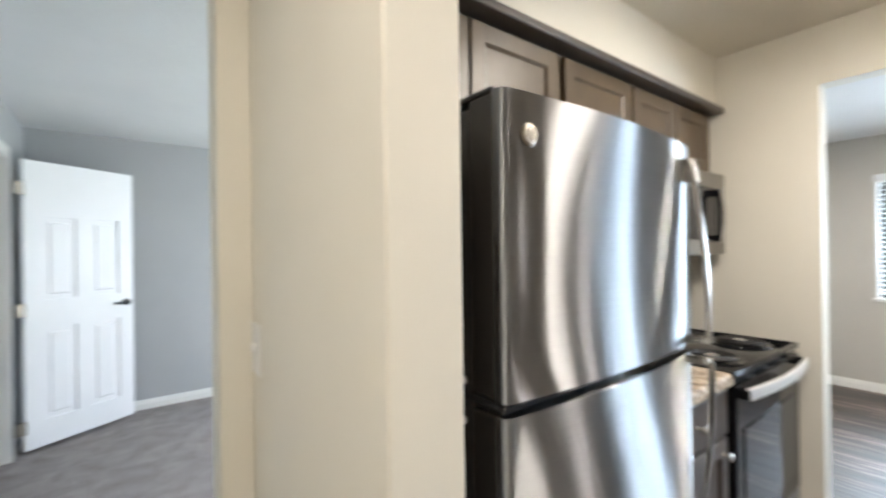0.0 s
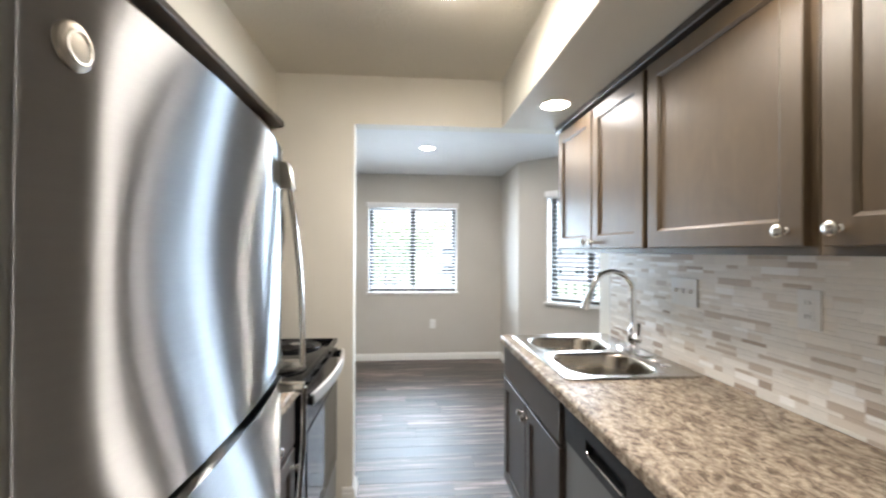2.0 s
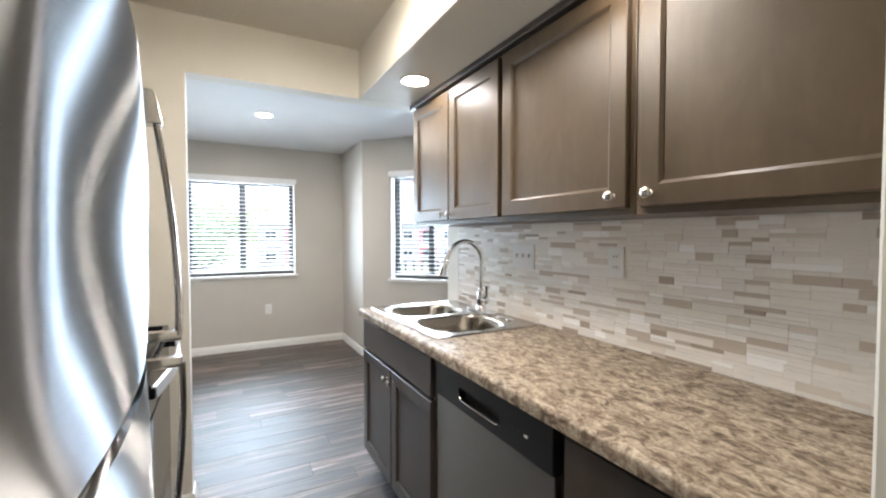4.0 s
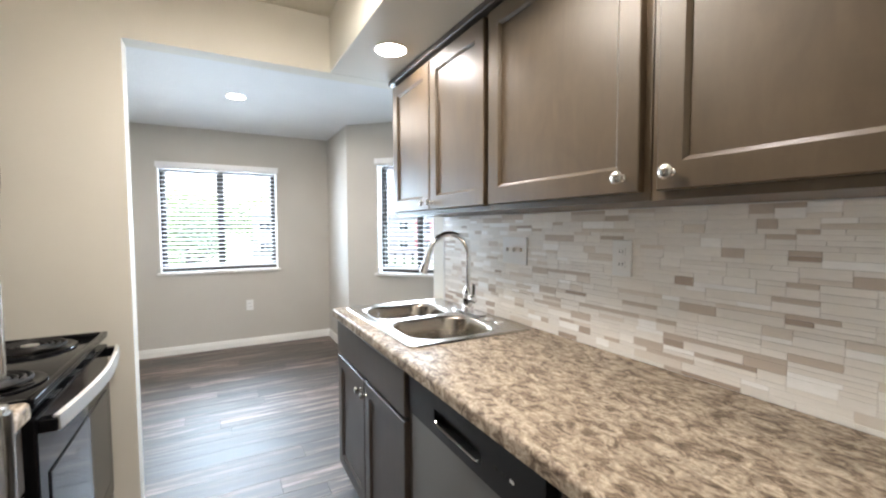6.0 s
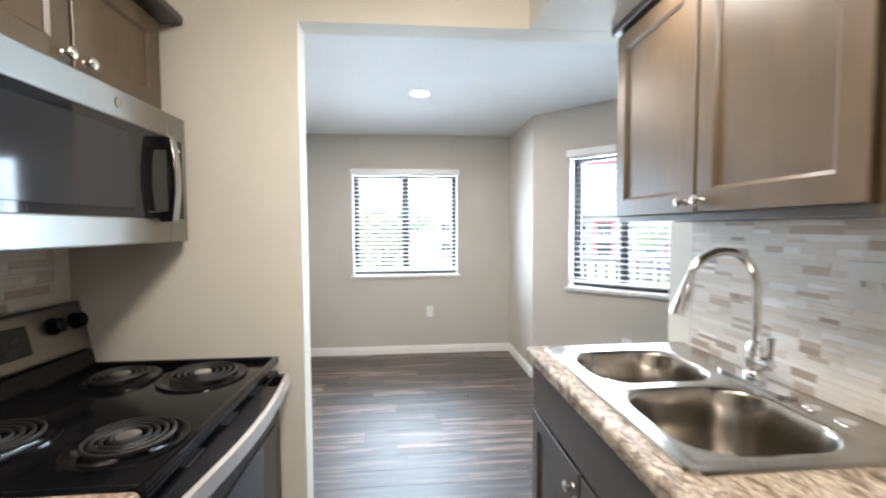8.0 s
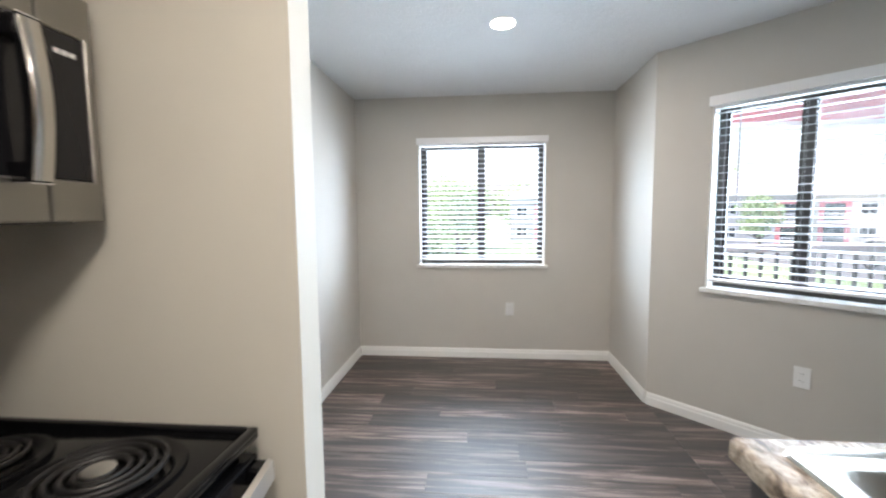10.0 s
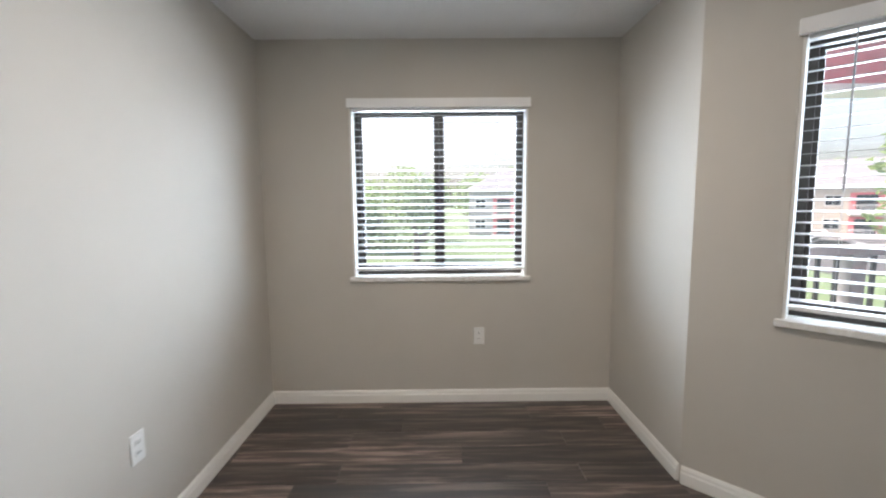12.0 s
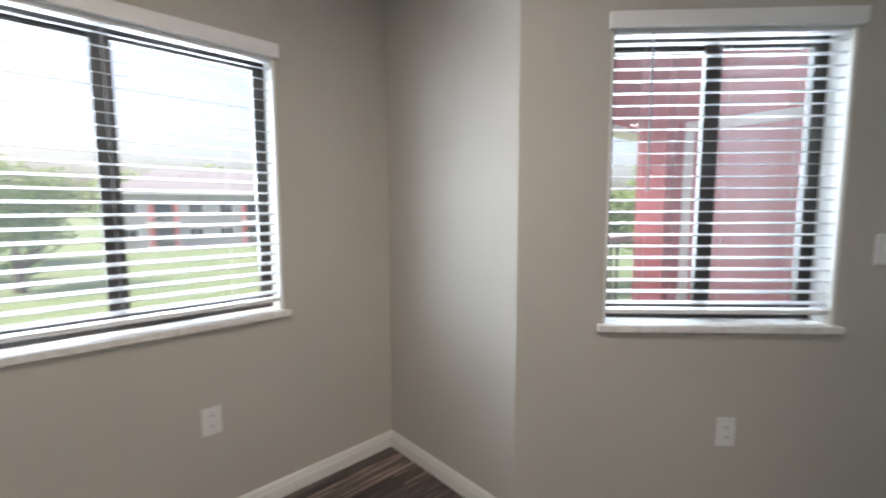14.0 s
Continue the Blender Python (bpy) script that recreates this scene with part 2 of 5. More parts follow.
def screen():
    m = Mat("insect_screen", (0.4, 0.4, 0.4), 0.8)
    mixer = m.node("ShaderNodeMixShader")
    mixer.inputs["Fac"].default_value = 0.1
    clear = m.node("ShaderNodeBsdfTransparent")
    m.link(clear.outputs["BSDF"], mixer.inputs[1])
    m.link(m.b.outputs["BSDF"], mixer.inputs[2])
    m.link(mixer.outputs["Shader"], m.t.nodes["Material Output"].inputs["Surface"])
    return m.m


SCREEN = screen()


def glow(name, color, strength):
    m = Mat(name, (0.8, 0.8, 0.8), 0.5)
    m.set("Emission Color", (*color, 1))
    m.set("Emission Strength", strength)
    return m.m


LENS_GLOW = glow("lamp_lens", (1.0, 0.94, 0.85), 5.0)
DOME_GLOW = glow("dome_glass", (1.0, 0.92, 0.8), 4.0)
CLOCK_GLOW = glow("clock_digits", (0.85, 0.95, 1.0), 0.3)


def rough_color(name, dark, light, scale, rough=0.85, bump=0.4, fine=None):
    m = Mat(name, dark, rough)
    v = m.coords()
    f = m.noise(v, scale, 6, 0.62)
    c = m.ramp(f, [(0.3, dark), (0.7, light)])
    if fine:
        c = m.mix(c, m.ramp(m.noise(v, fine, 4, 0.7), [(0.3, (0.7, 0.7, 0.7)), (0.7, (1.25, 1.25, 1.25))]), 1.0, "MULTIPLY")
    m.color(c)
    m.bump(f, bump, 0.02)
    return m.m


GRASS = rough_color("lawn_grass", (0.09, 0.14, 0.065), (0.13, 0.18, 0.09), 0.35, 0.95, 0.3, 30)
ASPHALT = rough_color("asphalt", (0.05, 0.05, 0.052), (0.075, 0.075, 0.078), 1.2, 0.9, 0.2, 60)
CONCRETE = rough_color("concrete_path", (0.3, 0.29, 0.28), (0.4, 0.39, 0.37), 1.5, 0.9, 0.2, 40)
SHINGLE = rough_color("roof_shingles", (0.14, 0.14, 0.15), (0.2, 0.2, 0.21), 3.0, 0.9, 0.4, 30)
SIDING_GREY = rough_color("grey_siding", (0.34, 0.335, 0.33), (0.4, 0.395, 0.385), 0.7, 0.7, 0.1)
SIDING_TAN = rough_color("tan_siding", (0.45, 0.4, 0.33), (0.52, 0.47, 0.4), 0.7, 0.7, 0.1)
SIDING_RED = rough_color("red_siding", (0.54, 0.13, 0.14), (0.6, 0.16, 0.17), 1.5, 0.55, 0.08)
RED_DOOR = rough_color("red_door", (0.52, 0.14, 0.145), (0.58, 0.17, 0.175), 2.0, 0.5, 0.05)
WHITE_OUT = paint("exterior_white", (0.78, 0.78, 0.76), 0.6)
RAIL_GREY = paint("rail_paint", (0.42, 0.4, 0.39), 0.6)
BALUSTER = plastic("dark_baluster", (0.05, 0.047, 0.045), 0.5)
BARK = rough_color("bark", (0.07, 0.05, 0.036), (0.14, 0.11, 0.085), 6.0, 0.95, 0.9)
CAR_GLASS = plastic("car_glass", (0.02, 0.022, 0.025), 0.08)
RUBBER = plastic("tyre_rubber", (0.015, 0.015, 0.015), 0.8)


def leaves():
    m = Mat("leaves", rough=0.6)
    rnd = m.node("ShaderNodeNewGeometry").outputs["Random Per Island"]
    m.color(m.ramp(rnd, [(0.0, (0.11, 0.17, 0.06)), (0.5, (0.15, 0.22, 0.085)), (1.0, (0.21, 0.28, 0.12))]))
    mixer = m.node("ShaderNodeMixShader")
    mixer.inputs["Fac"].default_value = 0.45
    thin = m.node("ShaderNodeBsdfTranslucent")
    thin.inputs["Color"].default_value = (0.28, 0.38, 0.14, 1)
    m.link(m.b.outputs["BSDF"], mixer.inputs[1])
    m.link(thin.outputs["BSDF"], mixer.inputs[2])
    m.link(mixer.outputs["Shader"], m.t.nodes["Material Output"].inputs["Surface"])
    return m.m


LEAVES = leaves()

# ---- mesh helpers ----
ORIGIN = {}


def fresh():
    return bmesh.new()


def box(bm, x0, x1, y0, y1, z0, z1, bev=0.0, seg=1):
    """An axis-aligned box, its edges bevelled by bev."""
    vs = bmesh.ops.create_cube(bm, size=1.0)["verts"]
    for v in vs:
        v.co = Vector((x0 + (v.co.x + 0.5) * (x1 - x0), y0 + (v.co.y + 0.5) * (y1 - y0), z0 + (v.co.z + 0.5) * (z1 - z0)))
    if bev > 0:
        edges = list({e for v in vs for e in v.link_edges})
        bmesh.ops.bevel(bm, geom=edges, offset=bev, segments=seg, profile=0.5, affect="EDGES")
    return bm


def one_box(*a, **k):
    return box(fresh(), *a, **k)


def ring_faces(bm, a, b):
    n = len(a)
    for i in range(n):
        bm.faces.new((a[i], a[(i + 1) % n], b[(i + 1) % n], b[i]))


def tube(bm, pts, r, seg=10, squash=1.0, caps=True):
    """A round bar swept along pts; r may be a list, one radius a point."""
    pts = [Vector(p) for p in pts]
    rs = r if isinstance(r, list) else [r] * len(pts)
    up = None
    rings = []
    for i, p in enumerate(pts):
        d = (pts[min(i + 1, len(pts) - 1)] - pts[max(i - 1, 0)]).normalized()
        if up is None:
            up = d.orthogonal().normalized()
        up = (up - d * up.dot(d)).normalized()
        side = d.cross(up)
        rings.append([bm.verts.new(p + (up * math.cos(t) + side * math.sin(t) * squash) * rs[i])
                      for t in (2 * math.pi * k / seg for k in range(seg))])
    for a, b in zip(rings, rings[1:]):
        ring_faces(bm, a, b)
    if caps:
        bm.faces.new(rings[0][::-1])
        bm.faces.new(rings[-1])
    return bm


def lathe(bm, profile, m, seg=24):
    """Rings of (radius, height) round the local z axis of m."""
    rings = []
    for r, h in profile:
        rings.append([bm.verts.new(m @ Vector((r * math.cos(2 * math.pi * k / seg), r * math.sin(2 * math.pi * k / seg), h)))
                      for k in range(seg)])
    for a, b in zip(rings, rings[1:]):
        ring_faces(bm, a, b)
    bm.faces.new(rings[0][::-1])
    bm.faces.new(rings[-1])
    return bm


def prism(bm, outline, z0, z1):
    """An outline in x and y, pulled up from z0 to z1."""
    a = [bm.verts.new((x, y, z0)) for x, y in outline]
    b = [bm.verts.new((x, y, z1)) for x, y in outline]
    ring_faces(bm, a, b)
    bm.faces.new(a[::-1])
    bm.faces.new(b)
    return bm


def rounded_rect(x0, x1, y0, y1, r, n=6):
    pts = []
    for cx, cy, a0 in ((x1 - r, y1 - r, 0), (x0 + r, y1 - r, 90), (x0 + r, y0 + r, 180), (x1 - r, y0 + r, 270)):
        for k in range(n + 1):
            a = radians(a0 + 90 * k / n)
            pts.append((cx + r * math.cos(a), cy + r * math.sin(a)))
    return pts


def frame_ring(bm, outer, inner, y0, y1):
    """A rectangular ring in x and z with one opening, from y0 to y1, in one piece."""
    def loop(r, y):
        a, b, c, d = r
        return [bm.verts.new(v) for v in ((a, y, c), (b, y, c), (b, y, d), (a, y, d))]
    of, ob_, nf, nb = loop(outer, y0), loop(outer, y1), loop(inner, y0), loop(inner, y1)
    ring_faces(bm, of, nf)
    ring_faces(bm, nb, ob_)
    ring_faces(bm, ob_, of)
    ring_faces(bm, nf, nb)
    return bm


def mesh_of(name, bm, material, smooth=False):
    bmesh.ops.recalc_face_normals(bm, faces=bm.faces)
    if smooth:
        for f in bm.faces:
            f.smooth = True
        for e in bm.edges:
            if len(e.link_faces) == 2 and e.calc_face_angle(0.0) > 0.7:
                e.smooth = False
    me = bpy.data.meshes.new(name)
    bm.to_mesh(me)
    bm.free()
    me.materials.append(material)
    return me


def thing(name, at, label, category, group="", kind=""):
    ob = new(name)
    ob.location = at
    ob.empty_display_size = 0.05
    ORIGIN[ob.name] = Vector(at)
    return tagged(ob, label, category, group, kind)


def part(name, bm, material, parent=None, label="", smooth=False, m=None):
    """Links a bmesh, given in world metres (or in the frame m), as one mesh under parent."""
    if m is not None:
        bmesh.ops.transform(bm, matrix=m, verts=bm.verts)
    o = ORIGIN[parent.name] if parent else Vector((0, 0, 0))
    bmesh.ops.translate(bm, verts=bm.verts, vec=-o)
    ob = new(name, mesh_of(name, bm, material, smooth))
    ob.parent = parent
    ORIGIN[ob.name] = o
    return tagged(ob, label)


def solo(name, bm, material, at, label, category, kind="", group="", smooth=False):
    """A thing or a piece of the setting that is one mesh, its origin at at."""
    bmesh.ops.translate(bm, verts=bm.verts, vec=-Vector(at))
    ob = new(name, mesh_of(name, bm, material, smooth))
    ob.location = at
    ORIGIN[ob.name] = Vector(at)
    return tagged(ob, label, category, group, kind)


def structure(name, bm, material, label, category="wall", smooth=False):
    return solo(name, bm, material, (0, 0, 0), label, category, "structure", smooth=smooth)


def piece(name, me, parent, at, m=None):
    """One more object on a shared mesh, under parent."""
    ob = new(name, me)
    ob.parent = parent
    mm = Matrix.Translation(Vector(at) - ORIGIN[parent.name])
    ob.matrix_local = mm @ m if m is not None else mm
    return ob


# ---- plan ----
CEIL, KCEIL, LOW = 2.37, 2.37, 2.10      # ceilings and the soffits' underside
XO0, XO1 = 2.795, 2.89                    # the wall between kitchen and dining room
YO = 0.864                                # the opening's jamb
YS = 0.028                                # front of the soffit over the counter
YB = 1.65                                 # back wall of kitchen and dining room
YR = -0.60                                # backsplash wall
XF = 5.785                                # the dining room's far wall
YA = -0.642                               # the alcove's wall towards the balcony
JOG = (4.935, YA)                         # corner where the slanted wall begins
SLANT = pose(JOG[0], JOG[1], 0, 0, 0, 225)   # x along the wall, y outwards
FAR = pose(XF, 1.65, 0, 0, 0, -90)           # x along the wall, y outwards

# floor, with its planks at the end of the file
bm = fresh()
box(bm, -0.9, 5.785, -4.6, 1.50, -0.12, -0.006)
box(bm, 0.52, 5.785, 1.50, 1.65, -0.12, -0.006)
floor = structure("floor", bm, SUBFLOOR, "grey-brown wood-look vinyl plank floor", "floor")
structure("floor_carpet", one_box(-1.4, 2.7, 1.5, 4.9, -0.12, 0.004), CARPET, "grey-brown cut pile bedroom carpet", "carpet")

# hall and bedroom
structure("wall_partition", one_box(0.515, 0.627, 0.781, 1.77, 0, 2.4, 0.004), KITCHEN_PAINT, "cream painted end of the partition beside the fridge")
bm = fresh()
box(bm, 0.442, 0.514, 1.443, 1.56, 0, 2.4)
box(bm, -0.9, -0.39, 1.443, 1.56, 0, 2.4)
box(bm, -0.39, 0.442, 1.443, 1.56, 2.12, 2.4)
structure("wall_hall", bm, KITCHEN_PAINT, "cream painted hall wall with an open doorway")
structure("wall_hall_west", one_box(-1.0, -0.9, -0.72, 1.56, 0, 2.4), KITCHEN_PAINT, "cream painted hall wall")
structure("wall_hall_south", one_box(-1.0, 0.56, -0.82, -0.72, 0, 2.4), KITCHEN_PAINT, "cream painted hall wall")
structure("wall_counter_end", one_box(0.56, 0.662, -0.72, 0.075, 0, 2.4, 0.004), KITCHEN_PAINT, "cream painted stub wall at the end of the counter")
bm = fresh()
box(bm, -0.52, -0.40, 1.561, 3.52, 0, 2.4)
box(bm, -0.52, -0.40, 4.31, 5.02, 0, 2.4)
box(bm, -0.52, -0.40, 3.52, 4.31, 2.05, 2.4)
structure("wall_bedroom_west", bm, BEDROOM_PAINT, "grey painted bedroom wall with a doorway")
structure("wall_bedroom_north", one_box(-0.40, 2.82, 4.9, 5.02, 0, 2.4), BEDROOM_PAINT, "grey painted bedroom wall")
bm = fresh()
box(bm, 2.7, 2.82, 1.77, 2.0, 0, 2.4)
box(bm, 2.7, 2.82, 4.6, 4.9, 0, 2.4)
box(bm, 2.7, 2.82, 2.0, 4.6, 0, 0.5)
box(bm, 2.7, 2.82, 2.0, 4.6, 2.15, 2.4)
structure("wall_bedroom_east", bm, BEDROOM_PAINT, "grey painted bedroom wall with a window opening")
structure("wall_closet", one_box(-1.5, -1.4, 1.561, 5.02, -0.1, 2.4), BEDROOM_PAINT, "grey painted wall beyond the bedroom doorway")
structure("wall_closet_north", one_box(-1.4, -0.521, 4.92, 5.02, -0.1, 2.4), BEDROOM_PAINT, "grey painted wall beyond the bedroom doorway")
structure("wall_closet_south", one_box(-1.5, -0.901, 1.443, 1.56, -0.1, 2.4), BEDROOM_PAINT, "grey painted wall beyond the bedroom doorway")
structure("ceiling_bedroom", one_box(-1.5, 2.82, 1.57, 5.02, CEIL, CEIL + 0.1), DINING_CEILING, "white textured bedroom ceiling", "ceiling")

# kitchen shell
structure("wall_kitchen_back", one_box(0.628, XO0 - 0.001, YB, YB + 0.12, 0, 2.4), KITCHEN_PAINT, "cream painted kitchen wall behind fridge and range")
bm = fresh()
out = [(YB + 0.12, 0.0), (YB + 0.12, 2.4), (YS - 0.65, 2.4), (YS - 0.65, LOW), (YO, LOW), (YO, 0.0)]
a, b = ([bm.verts.new((x, y, z)) for y, z in out] for x in (XO0, XO1))
ring_faces(bm, a, b)
bm.faces.new(a)
bm.faces.new(b[::-1])
structure("wall_opening", bm, KITCHEN_PAINT, "cream painted wall with the opening to the dining room")
structure("soffit_counter", one_box(0.663, XO0 - 0.001, YR - 0.1, YS, LOW, 2.4, 0.003), KITCHEN_PAINT, "cream painted soffit over the wall cabinets", "soffit")
structure("soffit_range", one_box(0.628, XO0 - 0.001, 1.285, YB - 0.001, LOW, 2.4, 0.003), KITCHEN_PAINT, "cream painted soffit over the fridge and range cabinets", "soffit")
structure("wall_backsplash", one_box(0.563, 2.90, YR - 0.12, YR, 0, 2.4, 0.004), KITCHEN_PAINT, "cream painted wall behind the counter")
structure("ceiling_kitchen", one_box(-0.9, XO1, -0.72, YB + 0.12, KCEIL, KCEIL + 0.12), KITCHEN_CEILING, "cream textured kitchen ceiling", "ceiling")

# dining room shell


def wall_with_window(name, m, x0, x1, s0, s1, z0, z1, thick, material, label):
    bm = fresh()
    frame_ring(bm, (x0, x1, 0, 2.4), (s0, s1, z0, z1), 0, thick)
    bmesh.ops.transform(bm, matrix=m, verts=bm.verts)
    return structure(name, bm, material, label)


W1 = (0.575, 1.717, 0.860, 1.985)
W2 = (0.333, 1.2, 0.860, 1.995)
wall_with_window("wall_dining_east", FAR, -0.12, 2.42, *W1, 0.175, DINING_PAINT, "warm grey painted wall with a window")
wall_with_window("wall_dining_slant", SLANT, 0.0, 2.3, *W2, 0.175, DINING_PAINT, "warm grey painted slanted wall with a window")
structure("wall_dining_north", one_box(XO1, XF, YB, YB + 0.12, 0, 2.4), DINING_PAINT, "warm grey painted dining room wall")
structure("wall_alcove", one_box(JOG[0], XF, YA - 0.15, YA, 0, 2.4), DINING_PAINT, "warm grey painted alcove wall")
SL_END = SLANT @ Vector((2.3, 0, 0))
# the doorway is assumed, an unseen opening added to let light in
bm = frame_ring(fresh(), (-SL_END.y - 0.02, 4.6, 0, 2.4), (2.42, 3.7, 0.05, 2.05), 0, 0.12)
bmesh.ops.transform(bm, matrix=pose(SL_END.x - 0.02, 0, 0, 0, 0, -90), verts=bm.verts)
structure("wall_living_east", bm, DINING_PAINT, "grey painted living room wall with an added, unseen balcony doorway")
structure("wall_living_south", one_box(0.4, SL_END.x - 0.021, -4.7, -4.6, 0, 2.4), DINING_PAINT, "grey painted living room wall")
structure("wall_living_west", one_box(0.4, 0.5, -4.6, -0.821, 0, 2.4), DINING_PAINT, "grey painted living room wall")
plan = [(XO1 + 0.001, -4.7), (SL_END.x + 0.1, -4.7), (SL_END.x + 0.1, SL_END.y - 0.05), (JOG[0] + 0.15, YA - 0.15), (6.0, YA - 0.15), (6.0, YB + 0.12), (XO1 + 0.001, YB + 0.12)]
structure("ceiling_dining", prism(fresh(), plan, CEIL, CEIL + 0.12), DINING_CEILING, "white textured dining room ceiling", "ceiling")
structure("ceiling_living", one_box(0.4, XO1, -4.7, -0.721, CEIL, CEIL + 0.12), DINING_CEILING, "white textured living room ceiling", "ceiling")


def baseboard(m, x0, x1, h=0.085, name="baseboard"):
    """A moulded skirting board along local x, its back on the wall's face (y = 0), room towards -y."""
    prof = [(0, 0), (-0.016, 0), (-0.016, h * 0.62), (-0.012, h * 0.72), (-0.011, h * 0.86), (-0.005, h), (0, h)]
    bm = fresh()
    a = [bm.verts.new((x0, y - 0.0005, z + 0.001)) for y, z in prof]
    b = [bm.verts.new((x1, y - 0.0005, z + 0.001)) for y, z in prof]
    ring_faces(bm, a, b)
    bm.faces.new(a[::-1])
    bm.faces.new(b)
    bmesh.ops.transform(bm, matrix=m, verts=bm.verts)
    return structure(name, bm, TRIM_PAINT, "white painted moulded baseboard", "baseboard")


baseboard(FAR, 0.0, 1.65 - YA)
baseboard(pose(XO1, YB, 0), 0.0, XF - XO1 - 0.017)
baseboard(pose(XF, YA, 0, 0, 0, 180), 0.017, XF - JOG[0] - 0.006)
baseboard(SLANT, 0.006, 2.28)
baseboard(pose(XO0, YB, 0, 0, 0, -90), YB - 0.92, YB - YO + 0.001)
baseboard(pose(XO0, YO, 0, 0, 0, 0), -0.017, XO1 - XO0 + 0.017)
baseboard(pose(-0.4, 4.9, 0), 0.0, 3.1)


def window(name, m, s0, s1, z0, z1, label, screen_half):
    """A bronze sliding window deep in its opening, white drywall return and a stone sill."""
    o = m @ Vector(((s0 + s1) / 2, 0, z0))
    w = thing(name, o, label, "window", kind="structure")
    d0, d1 = 0.103, 0.163
    t = 0.03
    bm = frame_ring(fresh(), (s0 + 0.012, s1 - 0.012, z0 + 0.006, z1 - 0.012), (s0 + 0.012 + t, s1 - 0.012 - t, z0 + 0.012 + t, z1 - 0.012 - t * 1.3), d0, d1)
    part("window_frame", bm, BRONZE, w, "dark bronze aluminium frame", m=m)
    mid = (s0 + s1) / 2
    gw = s0 + 0.042, s1 - 0.042
    for k, (a, b, d) in enumerate(((gw[0], mid + 0.032, 0.140), (mid - 0.034, gw[1], 0.116))):
        e = 0.018
        bm = frame_ring(fresh(), (a, b, z0 + 0.04, z1 - 0.05), (a + (e if k == 0 else 0.06), b - (0.056 if k == 0 else e), z0 + 0.065, z1 - 0.07), d - 0.01, d + 0.01)
        part("sash", bm, BRONZE, w, m=m)
        pane = part("pane", one_box(a + 0.01, b - 0.01, d - 0.002, d + 0.002, z0 + 0.05, z1 - 0.06), GLASS, w, "clear glass", m=m)
        pane.visible_shadow = False
    if screen_half:
        bm = one_box(mid, gw[1], 0.165, 0.166, z0 + 0.03, z1 - 0.03)
        sc = part("insect_screen", bm, SCREEN, w, "fine grey insect screen", m=m)
        sc.visible_shadow = False
    bm = fresh()
    box(bm, s0 - 0.001, s0 + 0.012, 0.004, 0.174, z0, z1, 0.001)
    box(bm, s1 - 0.012, s1 + 0.001, 0.004, 0.174, z0, z1, 0.001)
    box(bm, s0 + 0.012, s1 - 0.012, 0.004, 0.174, z1 - 0.012, z1 + 0.001, 0.001)
    part("window_return", bm, TRIM_PAINT, w, "white painted return", m=m)
    bm = one_box(s0 - 0.022, s1 + 0.022, -0.024, 0.173, z0 - 0.022, z0 + 0.006, 0.004, 2)
    part("window_sill", bm, SILL, w, "white cultured marble sill", m=m)
    return w


m_sill = Mat("sill_marble", (0.78, 0.77, 0.74), 0.25)
m_sill.color(m_sill.ramp(m_sill.noise(m_sill.coords(), 9, 6, 0.6, 2.0), [(0.35, (0.68, 0.66, 0.62)), (0.55, (0.82, 0.81, 0.79))]))
SILL = m_sill.m
window("window_1", FAR, *W1, "bronze sliding window with white returns and sill", False)
window("window_2", SLANT, *W2, "bronze sliding window with a screen, white returns and sill", True)


def blind(m, s0, s1, z0, z1, wand_side, lean):
    """A white faux-wood venetian blind hung in a window, slats open."""
    o = m @ Vector(((s0 + s1) / 2, 0.03, z0))
    b = thing("venetian_blind", o, "white two-inch venetian blind, lowered with open slats", "blind", "window blinds")
    part("valance", one_box(s0 - 0.012, s1 + 0.012, -0.024, -0.002, z1 - 0.036, z1 + 0.022, 0.004, 2), BLIND_RAIL, b, m=m)
    part("headrail", one_box(s0 + 0.016, s1 - 0.016, 0.004, 0.05, z1 - 0.05, z1 - 0.014, 0.002), BLIND_RAIL, b, m=m)
    bm = one_box(-(s1 - s0) / 2 + 0.017, (s1 - s0) / 2 - 0.017, -0.0195, 0.0195, -0.0013, 0.0013)
    slat = mesh_of("slat", bm, BLIND)
    n = 23
    zb, zt = z0 + 0.085, z1 - 0.075
    rot = Matrix.Rotation(math.atan2(m[1][0], m[0][0]), 4, "Z")
    for k in range(n):
        z = zb + (zt - zb) * k / (n - 1)
        tilt = radians(lean + 1.2 * math.sin(k * 2.3))
        piece("slat", slat, b, m @ Vector(((s0 + s1) / 2, 0.034, z)), rot @ Matrix.Rotation(tilt, 4, "X"))
    part("bottom_rail", one_box(s0 + 0.016, s1 - 0.016, 0.008, 0.058, z0 + 0.045, z0 + 0.062, 0.004, 2), BLIND_RAIL, b, m=m)
    for f in (0.17, 0.5, 0.83):
        s = s0 + (s1 - s0) * f
        bm = fresh()
        for d in (0.0095, 0.0585):
            tube(bm, [(s, d, z0 + 0.05), (s, d, z1 - 0.05)], 0.0008, 5)
        part("ladder_cord", bm, BLIND, b, m=m)
    s = s0 + (s1 - s0) * wand_side
    bm = tube(fresh(), [(s, -0.002, z1 - 0.05), (s, -0.006, z1 - 0.09), (s, -0.008, z1 - 0.62)], [0.002, 0.0035, 0.0035], 8)
    part("tilt_wand", bm, WAND, b, "clear plastic tilt wand", True, m)
    return b


blind(FAR, *W1, 0.07, 13)
blind(SLANT, *W2, 0.17, 6)


